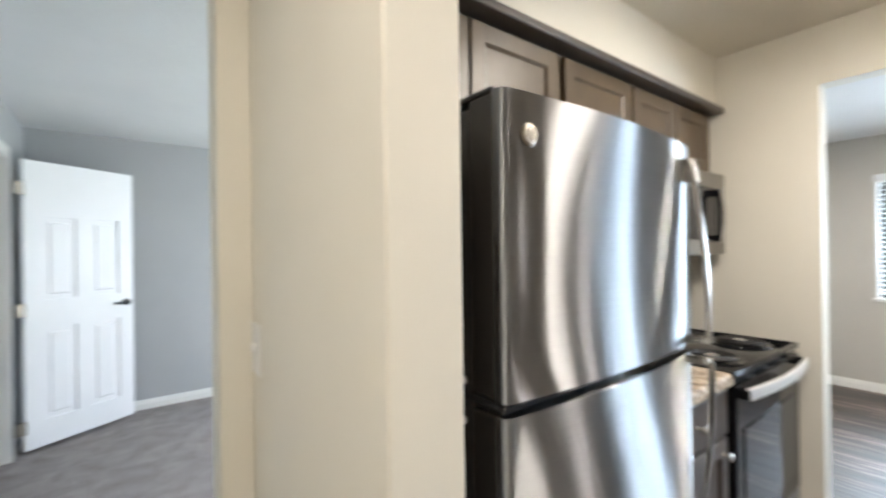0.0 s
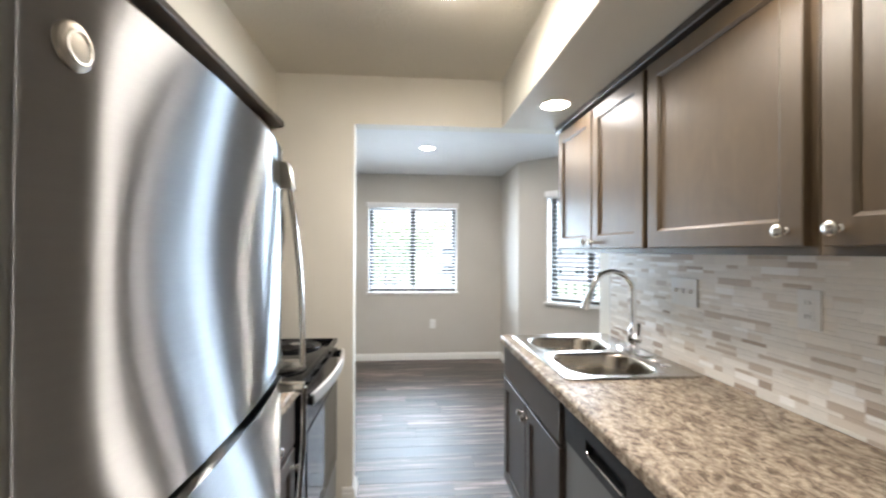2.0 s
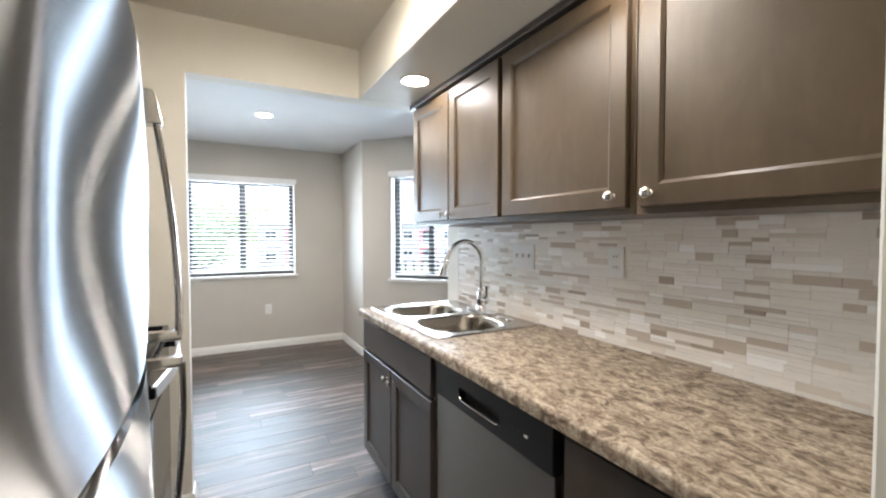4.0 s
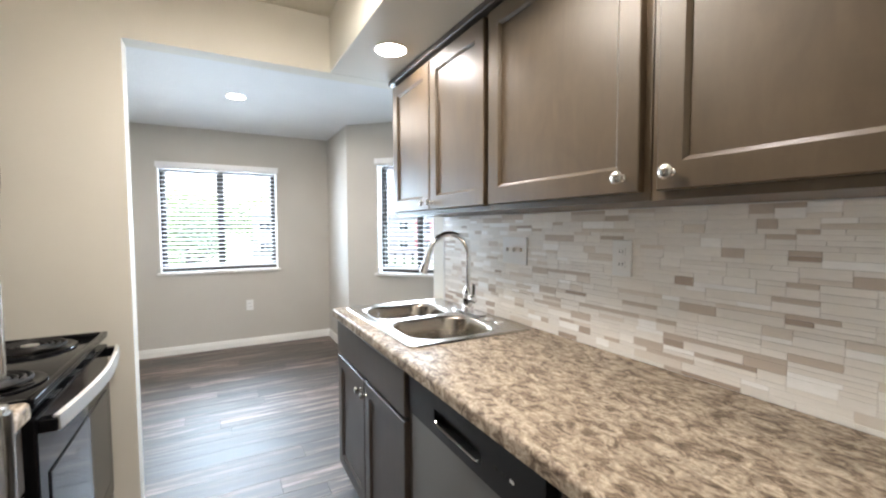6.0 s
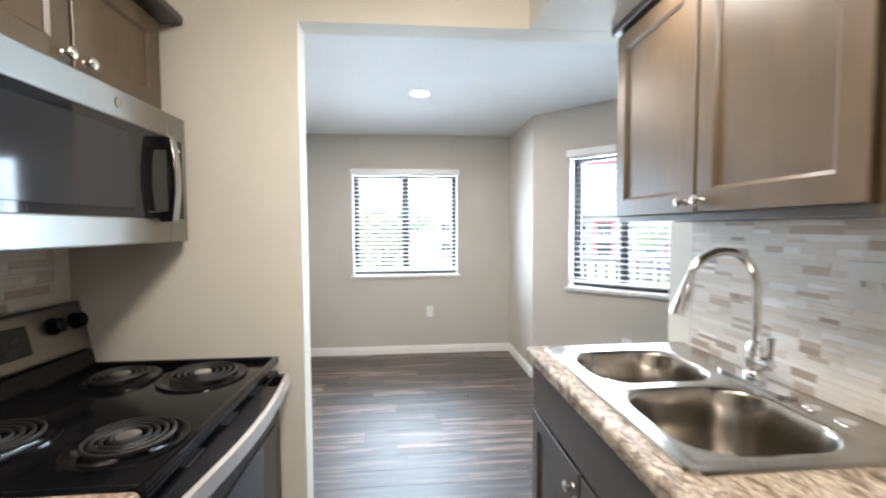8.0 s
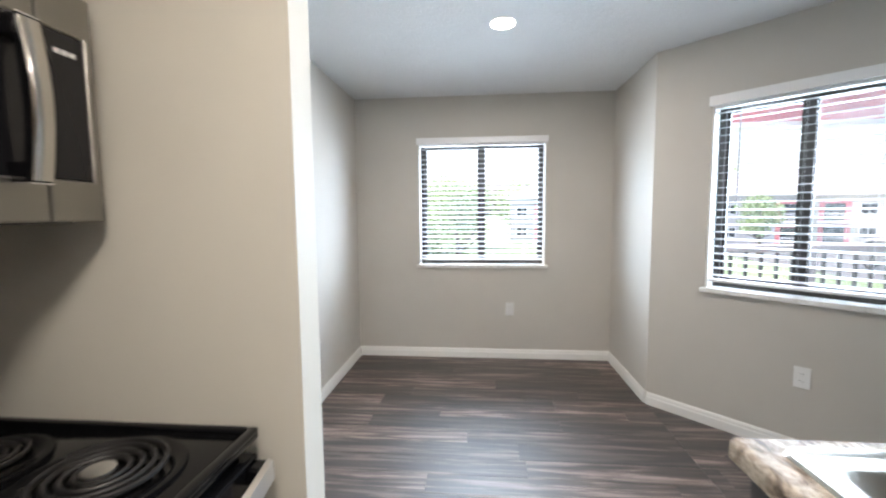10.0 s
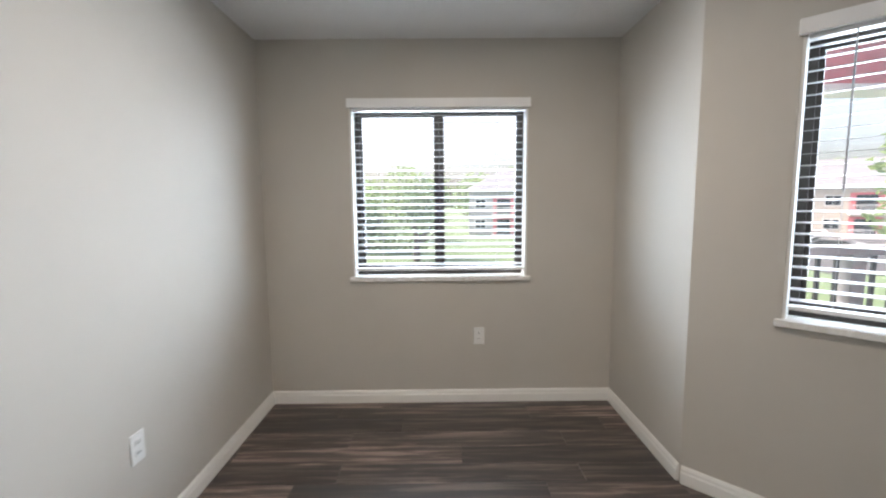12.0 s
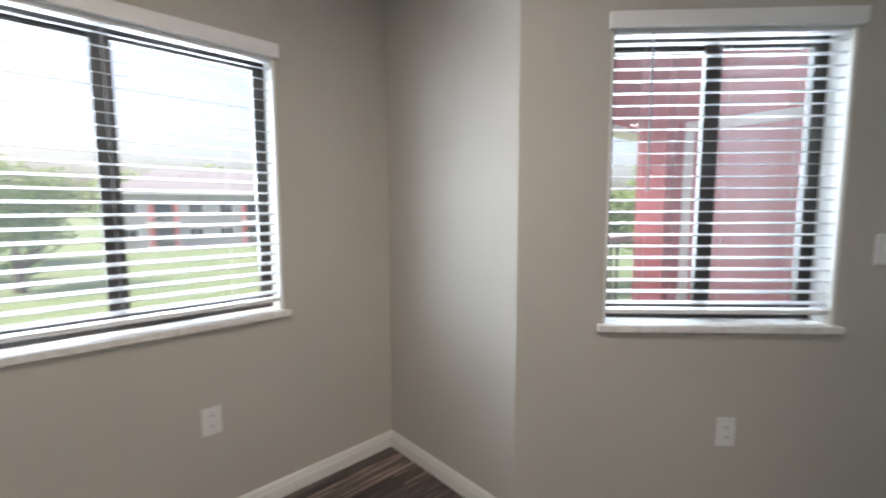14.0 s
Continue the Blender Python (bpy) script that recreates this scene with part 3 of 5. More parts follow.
def outlet(m, s, z, gangs=1, toggle=False, label="white duplex wall outlet"):
    """A cover plate with its sockets or switches, on the face y = 0 of m."""
    w = 0.072 + 0.046 * (gangs - 1)
    o = m @ Vector((s, 0, z))
    t = thing("light_switch" if toggle else "wall_outlet", o, label, "switch" if toggle else "outlet", "cover plates")
    part("cover_plate", one_box(s - w / 2, s + w / 2, -0.006, -0.0005, z - 0.058, z + 0.058, 0.0025, 2), WHITE_PLASTIC, t, m=m)
    for g in range(gangs):
        c = s + (g - (gangs - 1) / 2) * 0.046
        if toggle:
            part("toggle", one_box(c - 0.005, c + 0.005, -0.016, -0.004, z - 0.004, z + 0.012, 0.002), WHITE_PLASTIC, t, m=m)
        else:
            for dz in (-0.02, 0.02):
                sock = part("socket", prism_xz(rounded_rect(c - 0.016, c + 0.016, z + dz - 0.013, z + dz + 0.013, 0.008, 3), -0.0085, -0.004), WHITE_PLASTIC, t, m=m)
                for dx in (-0.006, 0.006):
                    part("slot", one_box(c + dx - 0.0012, c + dx + 0.0012, -0.0092, -0.0075, z + dz - 0.004, z + dz + 0.006), SLOT, sock, m=m)
    return t


def prism_xz(outline, y0, y1):
    bm = fresh()
    a = [bm.verts.new((x, y0, z)) for x, z in outline]
    b = [bm.verts.new((x, y1, z)) for x, z in outline]
    ring_faces(bm, a, b)
    bm.faces.new(a[::-1])
    bm.faces.new(b)
    return bm


NORTH = pose(0, YB, 0)
SPLASH = pose(0, YR + 0.009, 0, 0, 0, 180)
outlet(FAR, 1.65 - 0.248, 0.46)
outlet(NORTH, 4.548, 0.44)
outlet(SLANT, 0.822, 0.437)
outlet(SLANT, 1.36, 1.157, 1, True, "white toggle light switch")
outlet(SPLASH, -2.10, 1.228, 3, True, "white triple toggle light switch on the mosaic backsplash")
outlet(SPLASH, -1.555, 1.23, 1, False, "white duplex outlet on the mosaic backsplash")
outlet(pose(0.515, 0, 0, 0, 0, -90), -1.40, 1.15, 1, True, "white toggle light switch beside the bedroom doorway")

# ---- lamps as things ----


def recessed_light(x, y, z, label):
    t = thing("recessed_light", (x, y, z), label, "ceiling light", "recessed lights")
    m = pose(x, y, z)
    part("trim_ring", lathe(fresh(), [(0.064, 0.004), (0.074, 0.004), (0.076, -0.002), (0.073, -0.005), (0.066, -0.0045), (0.062, 0.0)], m, 32), TRIM_PAINT, t, "white trim ring", True)
    part("lens", lathe(fresh(), [(0.064, -0.0015), (0.064, -0.005), (0.03, -0.008)], m, 32), LENS_GLOW, t, "glowing frosted lens", True)
    return t


recessed_light(2.395, -0.14, LOW, "lit round recessed light in the soffit")
recessed_light(1.24, -0.14, LOW, "lit round recessed light in the soffit")
recessed_light(4.395, 0.385, CEIL, "lit round recessed light in the dining room ceiling")


def dome_light(x, y):
    t = thing("ceiling_light", (x, y, KCEIL), "round flush ceiling light with a frosted dome", "ceiling light", "dome lights")
    part("canopy", lathe(fresh(), [(0.1, 0.0), (0.165, 0.0), (0.165, -0.018), (0.1, -0.02)], pose(x, y, KCEIL), 40), KNOB, t, "nickel rim", True)
    part("dome", lathe(fresh(), [(0.158, -0.018), (0.155, -0.032), (0.135, -0.048), (0.09, -0.06), (0.03, -0.066)], pose(x, y, KCEIL), 40), DOME_GLOW, t, "glowing frosted glass", True)


dome_light(1.84, 0.43)
# assumed hall fixture, never in view; it goes with the added hall lamp
dome_light(-0.15, 0.25)

# ---- kitchen cabinets ----


def slab(bm, x0, x1, yf, side, d0, d1, z0, z1, bev=0.002, seg=1):
    """A box whose depth is measured outwards from the front plane yf; side is +1 or -1 in y."""
    a, b = sorted((yf + side * d0, yf + side * d1))
    return box(bm, x0, x1, a, b, z0, z1, bev, seg)


def knob(parent, x, y, z, side):
    m = pose(x, y, z, -90 * side)
    bm = lathe(fresh(), [(0.009, -0.001), (0.0085, 0.003), (0.005, 0.006), (0.005, 0.013), (0.011, 0.018), (0.0155, 0.023), (0.0155, 0.027), (0.011, 0.031), (0.004, 0.0325)], m, 18)
    return part("knob", bm, KNOB, parent, "round satin nickel knob", True)


def shaker(cab, name, x0, x1, z0, z1, yf, side, wood_mat, at_knob=None, stile=0.058):
    """A shaker door: one frame with eased edges, a recessed panel and a knob."""
    bm = fresh()
    loops = []
    for inset, d in ((0.0, 0.001), (0.0, 0.0185), (0.0025, 0.021), (stile - 0.002, 0.021), (stile, 0.0195), (stile + 0.007, 0.014), (stile + 0.007, 0.001)):
        loops.append([bm.verts.new((x, yf + side * d, z)) for x, z in ((x0 + inset, z0 + inset), (x1 - inset, z0 + inset), (x1 - inset, z1 - inset), (x0 + inset, z1 - inset))])
    for p, q in zip(loops, loops[1:] + loops[:1]):
        ring_faces(bm, p, q)
    d = part(name, bm, wood_mat, cab)
    bm = fresh()
    slab(bm, x0 + stile + 0.002, x1 - stile - 0.002, yf, side, 0.003, 0.0115, z0 + stile + 0.002, z1 - stile - 0.002, 0)
    part("door_panel", bm, wood_mat, d, "recessed flat panel")
    if at_knob:
        knob(d, at_knob[0], yf + side * 0.021, at_knob[1], side)
    return d


def cabinet(name, x0, x1, yb, yf, z0, z1, side, doors, label, group, mat=CAB_WOOD, drawer=None, toe=0.0, open_top=0.0):
    """A framed cabinet from its back yb to its front yf, with overlay doors given as (x0, x1, z0, z1, knob)."""
    c = thing(name, ((x0 + x1) / 2, (yb + yf) / 2, z0), label, "cabinet", group)
    a, b = sorted((yb, yf - side * 0.02))
    bm = fresh()
    zb = z0 + toe
    box(bm, x0 + 0.001, x1 - 0.001, a, b, zb, z1 - open_top, 0.001)
    if open_top:
        for e0, e1 in ((x0 + 0.001, x0 + 0.019), (x1 - 0.019, x1 - 0.001)):
            box(bm, e0, e1, a, b, z1 - open_top + 0.0005, z1)
    if toe:
        a2, b2 = sorted((yb, yf - side * 0.075))
        box(bm, x0 + 0.001, x1 - 0.001, a2, b2, z0 + 0.001, zb - 0.001)
    part("carcass", bm, mat, c)
    bm = fresh()
    f = 0.036
    frame_ring(bm, (x0 + 0.001, x1 - 0.001, zb, z1), (x0 + f, x1 - f, zb + f, z1 - f), *sorted((yf, yf - side * 0.0195)))
    part("face_frame", bm, mat, c)
    for dx0, dx1, dz0, dz1, kn in doors:
        shaker(c, "door", dx0, dx1, dz0, dz1, yf, side, mat, kn)
    if drawer:
        dx0, dx1, dz0, dz1, kn = drawer
        dr = part("drawer_front", slab(fresh(), dx0, dx1, yf, side, 0.001, 0.021, dz0, dz1, 0.003, 2), mat, c)
        if kn:
            knob(dr, kn[0], yf + side * 0.021, kn[1], side)
    return c


YU = -0.307     # front plane of the wall cabinets over the counter
ZU, ZT = 1.388, 2.068
G1, G2, G3, G4 = "wall cabinets over the counter", "base cabinets under the counter", "wall cabinets over the range side", "base cabinets"
cabinet("wall_cabinet", 1.882, 2.762, YR, YU, ZU, ZT, 1,
        [(1.895, 2.316, ZU + 0.02, ZT - 0.012, (2.288, ZU + 0.05)), (2.326, 2.748, ZU + 0.02, ZT - 0.012, (2.354, ZU + 0.05))],
        "brown stained wall cabinet with two shaker doors above the sink", G1)
cabinet("wall_cabinet", 1.262, 1.880, YR, YU, ZU, ZT, 1, [(1.280, 1.866, ZU + 0.02, ZT - 0.012, (1.318, ZU + 0.055))],
        "brown stained wall cabinet with one wide shaker door", G1)
cabinet("wall_cabinet", 0.664, 1.260, YR, YU, ZU, ZT, 1, [(0.676, 1.236, ZU + 0.02, ZT - 0.012, (1.200, ZU + 0.055))],
        "brown stained wall cabinet beside the stub wall", G1)
solo("cabinet_moulding", one_box(0.664, 2.772, -0.318, -0.272, ZT + 0.001, LOW - 0.001, 0.004), CAB_DARK, (1.7, -0.3, ZT), "dark stained crown strip over the wall cabinets", "moulding")

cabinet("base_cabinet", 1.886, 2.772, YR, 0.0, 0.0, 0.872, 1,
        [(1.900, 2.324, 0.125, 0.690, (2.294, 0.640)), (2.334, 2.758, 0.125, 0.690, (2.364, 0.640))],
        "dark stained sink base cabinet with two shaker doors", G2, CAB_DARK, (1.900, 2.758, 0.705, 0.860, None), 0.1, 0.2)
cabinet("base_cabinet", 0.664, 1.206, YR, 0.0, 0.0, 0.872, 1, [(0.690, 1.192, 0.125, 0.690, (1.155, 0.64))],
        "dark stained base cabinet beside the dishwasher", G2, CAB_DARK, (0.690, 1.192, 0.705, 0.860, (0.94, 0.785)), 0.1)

YL = 1.318      # front plane of the wall cabinets on the fridge side
cabinet("wall_cabinet", 1.99, 2.752, YB, YL, 1.745, ZT, -1,
        [(2.000, 2.366, 1.757, ZT - 0.012, (2.338, 1.79)), (2.376, 2.742, 1.757, ZT - 0.012, (2.404, 1.79))],
        "brown stained wall cabinet with two small doors over the microwave", G3)
cabinet("wall_cabinet", 1.512, 1.988, YB, YL, ZU, ZT, -1, [(1.530, 1.976, ZU + 0.02, ZT - 0.012, (1.565, ZU + 0.05))],
        "brown stained wall cabinet between fridge and microwave", G3)
cabinet("wall_cabinet", 0.63, 1.510, YB, YL, 1.735, ZT, -1,
        [(0.644, 1.080, 1.75, ZT - 0.012, (1.05, 1.79)), (1.090, 1.492, 1.75, ZT - 0.012, (1.12, 1.79))],
        "brown stained wall cabinet over the fridge", G3)
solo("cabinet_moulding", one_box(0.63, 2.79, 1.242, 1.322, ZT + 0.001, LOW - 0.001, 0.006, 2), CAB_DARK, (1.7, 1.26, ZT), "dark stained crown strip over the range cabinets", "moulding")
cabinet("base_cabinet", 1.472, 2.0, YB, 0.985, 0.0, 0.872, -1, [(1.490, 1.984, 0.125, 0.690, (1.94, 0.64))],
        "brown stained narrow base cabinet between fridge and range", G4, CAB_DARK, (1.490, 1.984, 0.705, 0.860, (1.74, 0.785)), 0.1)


def counter(x0, x1, yb, yf, hole, label):
    """A laminate worktop with a rolled front edge; yf is the front; hole is x0, x1, y0, y1 or None."""
    z0, z1 = 0.875, 0.914
    s = 1 if yf > yb else -1
    c = thing("worktop", ((x0 + x1) / 2, (yb + yf) / 2, z0), label, "countertop")
    n = 7
    r = 0.014
    prof = [(yf - s * 0.06, z0 + 0.0), (yf, z0)]
    prof += [(yf - s * r + s * r * math.sin(radians(90 - 90 * k / n)), z1 - r + r * math.cos(radians(90 - 90 * k / n))) for k in range(n + 1)]
    prof += [(yf - s * 0.06, z1)]
    bm = fresh()
    a = [bm.verts.new((x0, y, z)) for y, z in prof]
    b = [bm.verts.new((x1, y, z)) for y, z in prof]
    ring_faces(bm, a, b)
    bm.faces.new(a)
    bm.faces.new(b[::-1])
    part("front_edge", bm, COUNTER, c, "rolled laminate edge", True)
    yi = yf - s * 0.06
    if hole:
        bm = frame_ring(fresh(), (x0, x1, -yi, -yb), (hole[0], hole[1], -hole[3], -hole[2]), z0, z1)
        part("top", bm, COUNTER, c, m=Matrix(((1, 0, 0, 0), (0, 0, -1, 0), (0, 1, 0, 0), (0, 0, 0, 1))))
    else:
        part("top", one_box(x0, x1, *sorted((yb, yi)), z0, z1), COUNTER, c)
    return c


counter(0.664, 2.802, YR, 0.034, (1.985, 2.735, -0.525, -0.045), "brown and cream granite-look laminate worktop with a sink")
counter(1.468, 2.002, YB, 0.952, None, "brown and cream granite-look laminate worktop beside the range")

# ---- sink and faucet ----
sink = thing("kitchen_sink", (2.36, -0.29, 0.914), "double-bowl stainless steel drop-in sink", "sink")
SZ = 0.919
B1, B2 = (1.995, 2.345, -0.455, -0.075), (2.385, 2.695, -0.455, -0.075)


def bowl(x0, x1, y0, y1, depth):
    bm = fresh()
    rings = []
    for inset, z, r in ((-0.012, SZ, 0.0005), (-0.0005, SZ + 0.0005, 0.115), (0.003, SZ - 0.002, 0.114), (0.008, SZ - 0.012, 0.112), (0.016, SZ - depth * 0.55, 0.107),
                        (0.024, SZ - depth * 0.8, 0.1), (0.038, SZ - depth * 0.94, 0.09), (0.062, SZ - depth, 0.075), (0.12, SZ - depth - 0.004, 0.03)):
        rings.append([bm.verts.new((x, y, z)) for x, y in rounded_rect(x0 + inset, x1 - inset, y0 + inset, y1 - inset, r, 8)])
    for a, b in zip(rings, rings[1:]):
        ring_faces(bm, a, b)
    bm.faces.new(rings[-1])
    return bm


bm = fresh()
x0, x1, y0, y1 = 1.955, 2.765, -0.573, -0.028
e = 0.012
box(bm, x0 + 0.004, B1[0] - e, y0 + 0.03, y1 - 0.03, 0.9145, SZ)
box(bm, B2[1] + e, x1 - 0.004, y0 + 0.03, y1 - 0.03, 0.9145, SZ)
box(bm, B1[1] + e, B2[0] - e, B1[2] - e, B1[3] + e, 0.9145, SZ)
box(bm, B1[0] - e, B2[1] + e, B1[3] + e, y1 - 0.004, 0.9145, SZ)
box(bm, B1[0] - e, B2[1] + e, y0 + 0.004, B1[2] - e, 0.9145, SZ)
part("deck", bm, SINK_STEEL, sink)
bm = fresh()
outer = [bm.verts.new((x, y, 0.9145)) for x, y in rounded_rect(x0 - 0.004, x1 + 0.004, y0 - 0.004, y1 + 0.004, 0.03, 6)]
top = [bm.verts.new((x, y, SZ + 0.002)) for x, y in rounded_rect(x0, x1, y0, y1, 0.028, 6)]
inner = [bm.verts.new((x, y, SZ + 0.002)) for x, y in rounded_rect(x0 + 0.008, x1 - 0.008, y0 + 0.008, y1 - 0.008, 0.024, 6)]
low = [bm.verts.new((x, y, SZ - 0.001)) for x, y in rounded_rect(x0 + 0.034, x1 - 0.034, y0 + 0.034, y1 - 0.034, 0.004, 6)]
ring_faces(bm, outer, top)
ring_faces(bm, top, inner)
ring_faces(bm, inner, low)
part("rim", bm, SINK_STEEL, sink, smooth=True)
for bb in (B1, B2):
    bw = part("bowl", bowl(*bb, 0.2), SINK_STEEL, sink, smooth=True)
    cx, cy = (bb[0] + bb[1]) / 2, (bb[2] + bb[3]) / 2
    part("drain", lathe(fresh(), [(0.055, 0.0), (0.055, 0.003), (0.042, 0.004), (0.036, -0.004), (0.01, -0.006)], pose(cx, cy, SZ - 0.2035), 24), CHROME, bw, "chrome strainer", True)
for hx in (2.19, 2.11):
    part("hole_cover", lathe(fresh(), [(0.02, 0.0), (0.019, 0.003), (0.012, 0.005)], pose(hx, -0.515, SZ), 20), CHROME, sink, "round chrome hole cover", True)

FX, FY = 2.36, -0.513
faucet = thing("kitchen_faucet", (FX, FY, SZ), "chrome gooseneck pull-down kitchen faucet", "faucet")
part("base_plate", prism(fresh(), rounded_rect(FX - 0.125, FX + 0.125, FY - 0.028, FY + 0.028, 0.027, 6), SZ + 0.001, SZ + 0.009), CHROME, faucet, smooth=True)
part("valve_body", lathe(fresh(), [(0.027, 0.008), (0.027, 0.03), (0.022, 0.036), (0.025, 0.05), (0.027, 0.075), (0.024, 0.1), (0.017, 0.118), (0.0135, 0.125)], pose(FX, FY, SZ), 24), CHROME, faucet, smooth=True)
arc = [(FX, FY, SZ + 0.115), (FX, FY, SZ + 0.2), (FX, FY, SZ + 0.265)]
R = 0.105
arc += [(FX, FY + R - R * math.cos(radians(a)), SZ + 0.275 + R * math.sin(radians(a))) for a in range(0, 166, 11)]
part("spout", tube(fresh(), arc, 0.0125, 14), CHROME, faucet, smooth=True)
p0, p1 = Vector(arc[-2]), Vector(arc[-1])
d = (p1 - p0).normalized()
head = [p1 - d * 0.002, p1 + d * 0.02, p1 + d * 0.03, p1 + d * 0.085, p1 + d * 0.105]
part("spray_head", tube(fresh(), head, [0.0135, 0.0145, 0.016, 0.019, 0.0185], 14), CHROME, faucet, smooth=True)
part("spray_button", box(fresh(), FX - 0.006, FX + 0.006, p1.y + 0.02, p1.y + 0.034, p1.z - 0.075, p1.z - 0.045, 0.003), BLACK_MATTE, faucet, "black spray button")
bm = lathe(fresh(), [(0.019, 0.018), (0.021, 0.03), (0.017, 0.05), (0.006, 0.055)], pose(FX, FY, SZ + 0.065, 0, -90, 0), 18)
tube(bm, [(FX - 0.04, FY, SZ + 0.07), (FX - 0.05, FY, SZ + 0.1), (FX - 0.056, FY + 0.004, SZ + 0.145)], [0.0085, 0.0075, 0.0095], 10, 0.7)
part("lever", bm, CHROME, faucet, smooth=True)

# ---- dishwasher ----
dw = thing("dishwasher", (1.545, -0.3, 0.0), "stainless dishwasher with a black control strip", "dishwasher")
DX0, DX1 = 1.236, 1.878
part("tub", one_box(DX0 + 0.004, DX1 - 0.004, YR + 0.02, -0.022, 0.1, 0.868, 0.002), BLACK_MATTE, dw)
part("toe_kick", one_box(DX0 + 0.004, DX1 - 0.004, YR + 0.02, -0.07, 0.001, 0.099), BLACK_MATTE, dw)
part("door_panel", one_box(DX0 + 0.004, DX1 - 0.004, -0.021, 0.006, 0.105, 0.735, 0.004, 2), STEEL_H, dw, "brushed stainless door")
bm = fresh()
hz0, hz1, hx0, hx1 = 0.768, 0.812, 1.46, 1.70
frame_ring(bm, (DX0 + 0.004, DX1 - 0.004, 0.737, 0.862), (hx0, hx1, hz0, hz1), -0.021, 0.012)
cp = part("control_panel", bm, BLACK_MATTE, dw, "black plastic panel with a pocket handle")
part("pocket", one_box(hx0 - 0.003, hx1 + 0.003, -0.0215, -0.014, hz0 - 0.003, hz1 + 0.003), FRIDGE_SIDE, cp, "dark pocket behind the grip")
part("handle_lip", tube(fresh(), [(hx0 + 0.006, 0.012, hz0 + 0.01), (hx0 + 0.02, 0.013, hz0 + 0.002), (hx1 - 0.02, 0.013, hz0 + 0.002), (hx1 - 0.006, 0.012, hz0 + 0.01)], 0.003, 8), HANDLE_STEEL, cp, "chrome lip", True)
for k in range(3):
    part("button", one_box(1.395 - k * 0.03, 1.409 - k * 0.03, 0.011, 0.014, 0.79, 0.798, 0.001), FRIDGE_SIDE if k < 2 else WHITE_PLASTIC, cp)
solo("filler_strip", one_box(1.207, 1.234, -0.3, -0.02, 0.0, 0.872, 0.001), BLACK_MATTE, (1.22, -0.16, 0), "black filler strip beside the dishwasher", "filler")

# ---- refrigerator ----
fr = thing("refrigerator", (1.1, 1.25, 0.0), "stainless top-freezer refrigerator with bowed handles", "refrigerator")
FX0, FX1, FYF = 0.737, 1.431, 0.852
part("case", one_box(FX0 + 0.006, FX1 - 0.006, 0.925, 1.63, 0.03, 1.616, 0.006, 2), FRIDGE_SIDE, fr, "dark textured case")
part("base_grille", one_box(FX0 + 0.012, FX1 - 0.012, 0.91, 1.6, 0.002, 0.07, 0.004), BLACK_MATTE, fr)


def fridge_front(z0, z1):
    """A door skin crowned across and along, its sheet rolled round both upright edges."""
    bm = fresh()
    r, nc, nx, nz = 0.015, 7, 36, 18
    across = []
    for k in range(nc):
        a = radians(90 * k / nc)
        across.append((FX0 + r - r * math.cos(a), r - r * math.sin(a), 0.0))
    for i in range(nx + 1):
        u = i / nx
        across.append((FX0 + r + (FX1 - FX0 - 2 * r) * u, 0.0, 1 - (2 * u - 1) ** 2))
    across += [(FX0 + FX1 - x, y, c) for x, y, c in across[nc - 1::-1]]
    grid = []
    for j in range(nz + 1):
        w = j / nz
        lift = 0.009 * (1 - (2 * w - 1) ** 2)
        grid.append([bm.verts.new((x, FYF - 0.012 + y - 0.022 * c - lift * min(1.0, c * 3), z0 + (z1 - z0) * w)) for x, y, c in across])
    for a, b in zip(grid, grid[1:]):
        for i in range(len(across) - 1):
            bm.faces.new((a[i], a[i + 1], b[i + 1], b[i]))
    rim = grid[0] + [r_[-1] for r_ in grid[1:]] + grid[-1][-2::-1] + [r_[0] for r_ in grid[-2:0:-1]]
    back = [bm.verts.new((v.co.x, FYF + 0.012, v.co.z)) for v in rim]
    ring_faces(bm, rim, back)
    bm.faces.new(back)
    return bm


def handle_bar(x, stations):
    """A flat bowed bar: stations are (depth in front of the door, height, half width, half thickness)."""
    bm = fresh()
    rings = []
    for k, (d, z, hw, ht) in enumerate(stations):
        d0, z0 = stations[max(k - 1, 0)][:2]
        d1, z1 = stations[min(k + 1, len(stations) - 1)][:2]
        n = Vector((0, -(z0 - z1), -(d1 - d0))).normalized()
        c = Vector((x, FYF - 0.012 - d, z))
        rings.append([bm.verts.new(c + Vector((1, 0, 0)) * hw * math.cos(q) + n * ht * math.sin(q))
                      for q in (2 * math.pi * i / 14 for i in range(14))])
    for a, b in zip(rings, rings[1:]):
        ring_faces(bm, a, b)
    bm.faces.new(rings[0][::-1])
    bm.faces.new(rings[-1])
    return bm


def wedge(x, hw, stations):
    """A tapered block on the door: stations are (height, inner depth, outer depth)."""
    bm = fresh()
    rings = [[bm.verts.new((x + sx * hw, FYF - 0.012 - d, z)) for sx, d in ((-1, a), (1, a), (0.9, b), (-0.9, b))] for z, a, b in stations]
    for p, q in zip(rings, rings[1:]):
        ring_faces(bm, p, q)
    bm.faces.new(rings[0][::-1])
    bm.faces.new(rings[-1])
    bmesh.ops.bevel(bm, geom=list(bm.edges), offset=0.0025, segments=2, profile=0.5, affect="EDGES")
    return bm


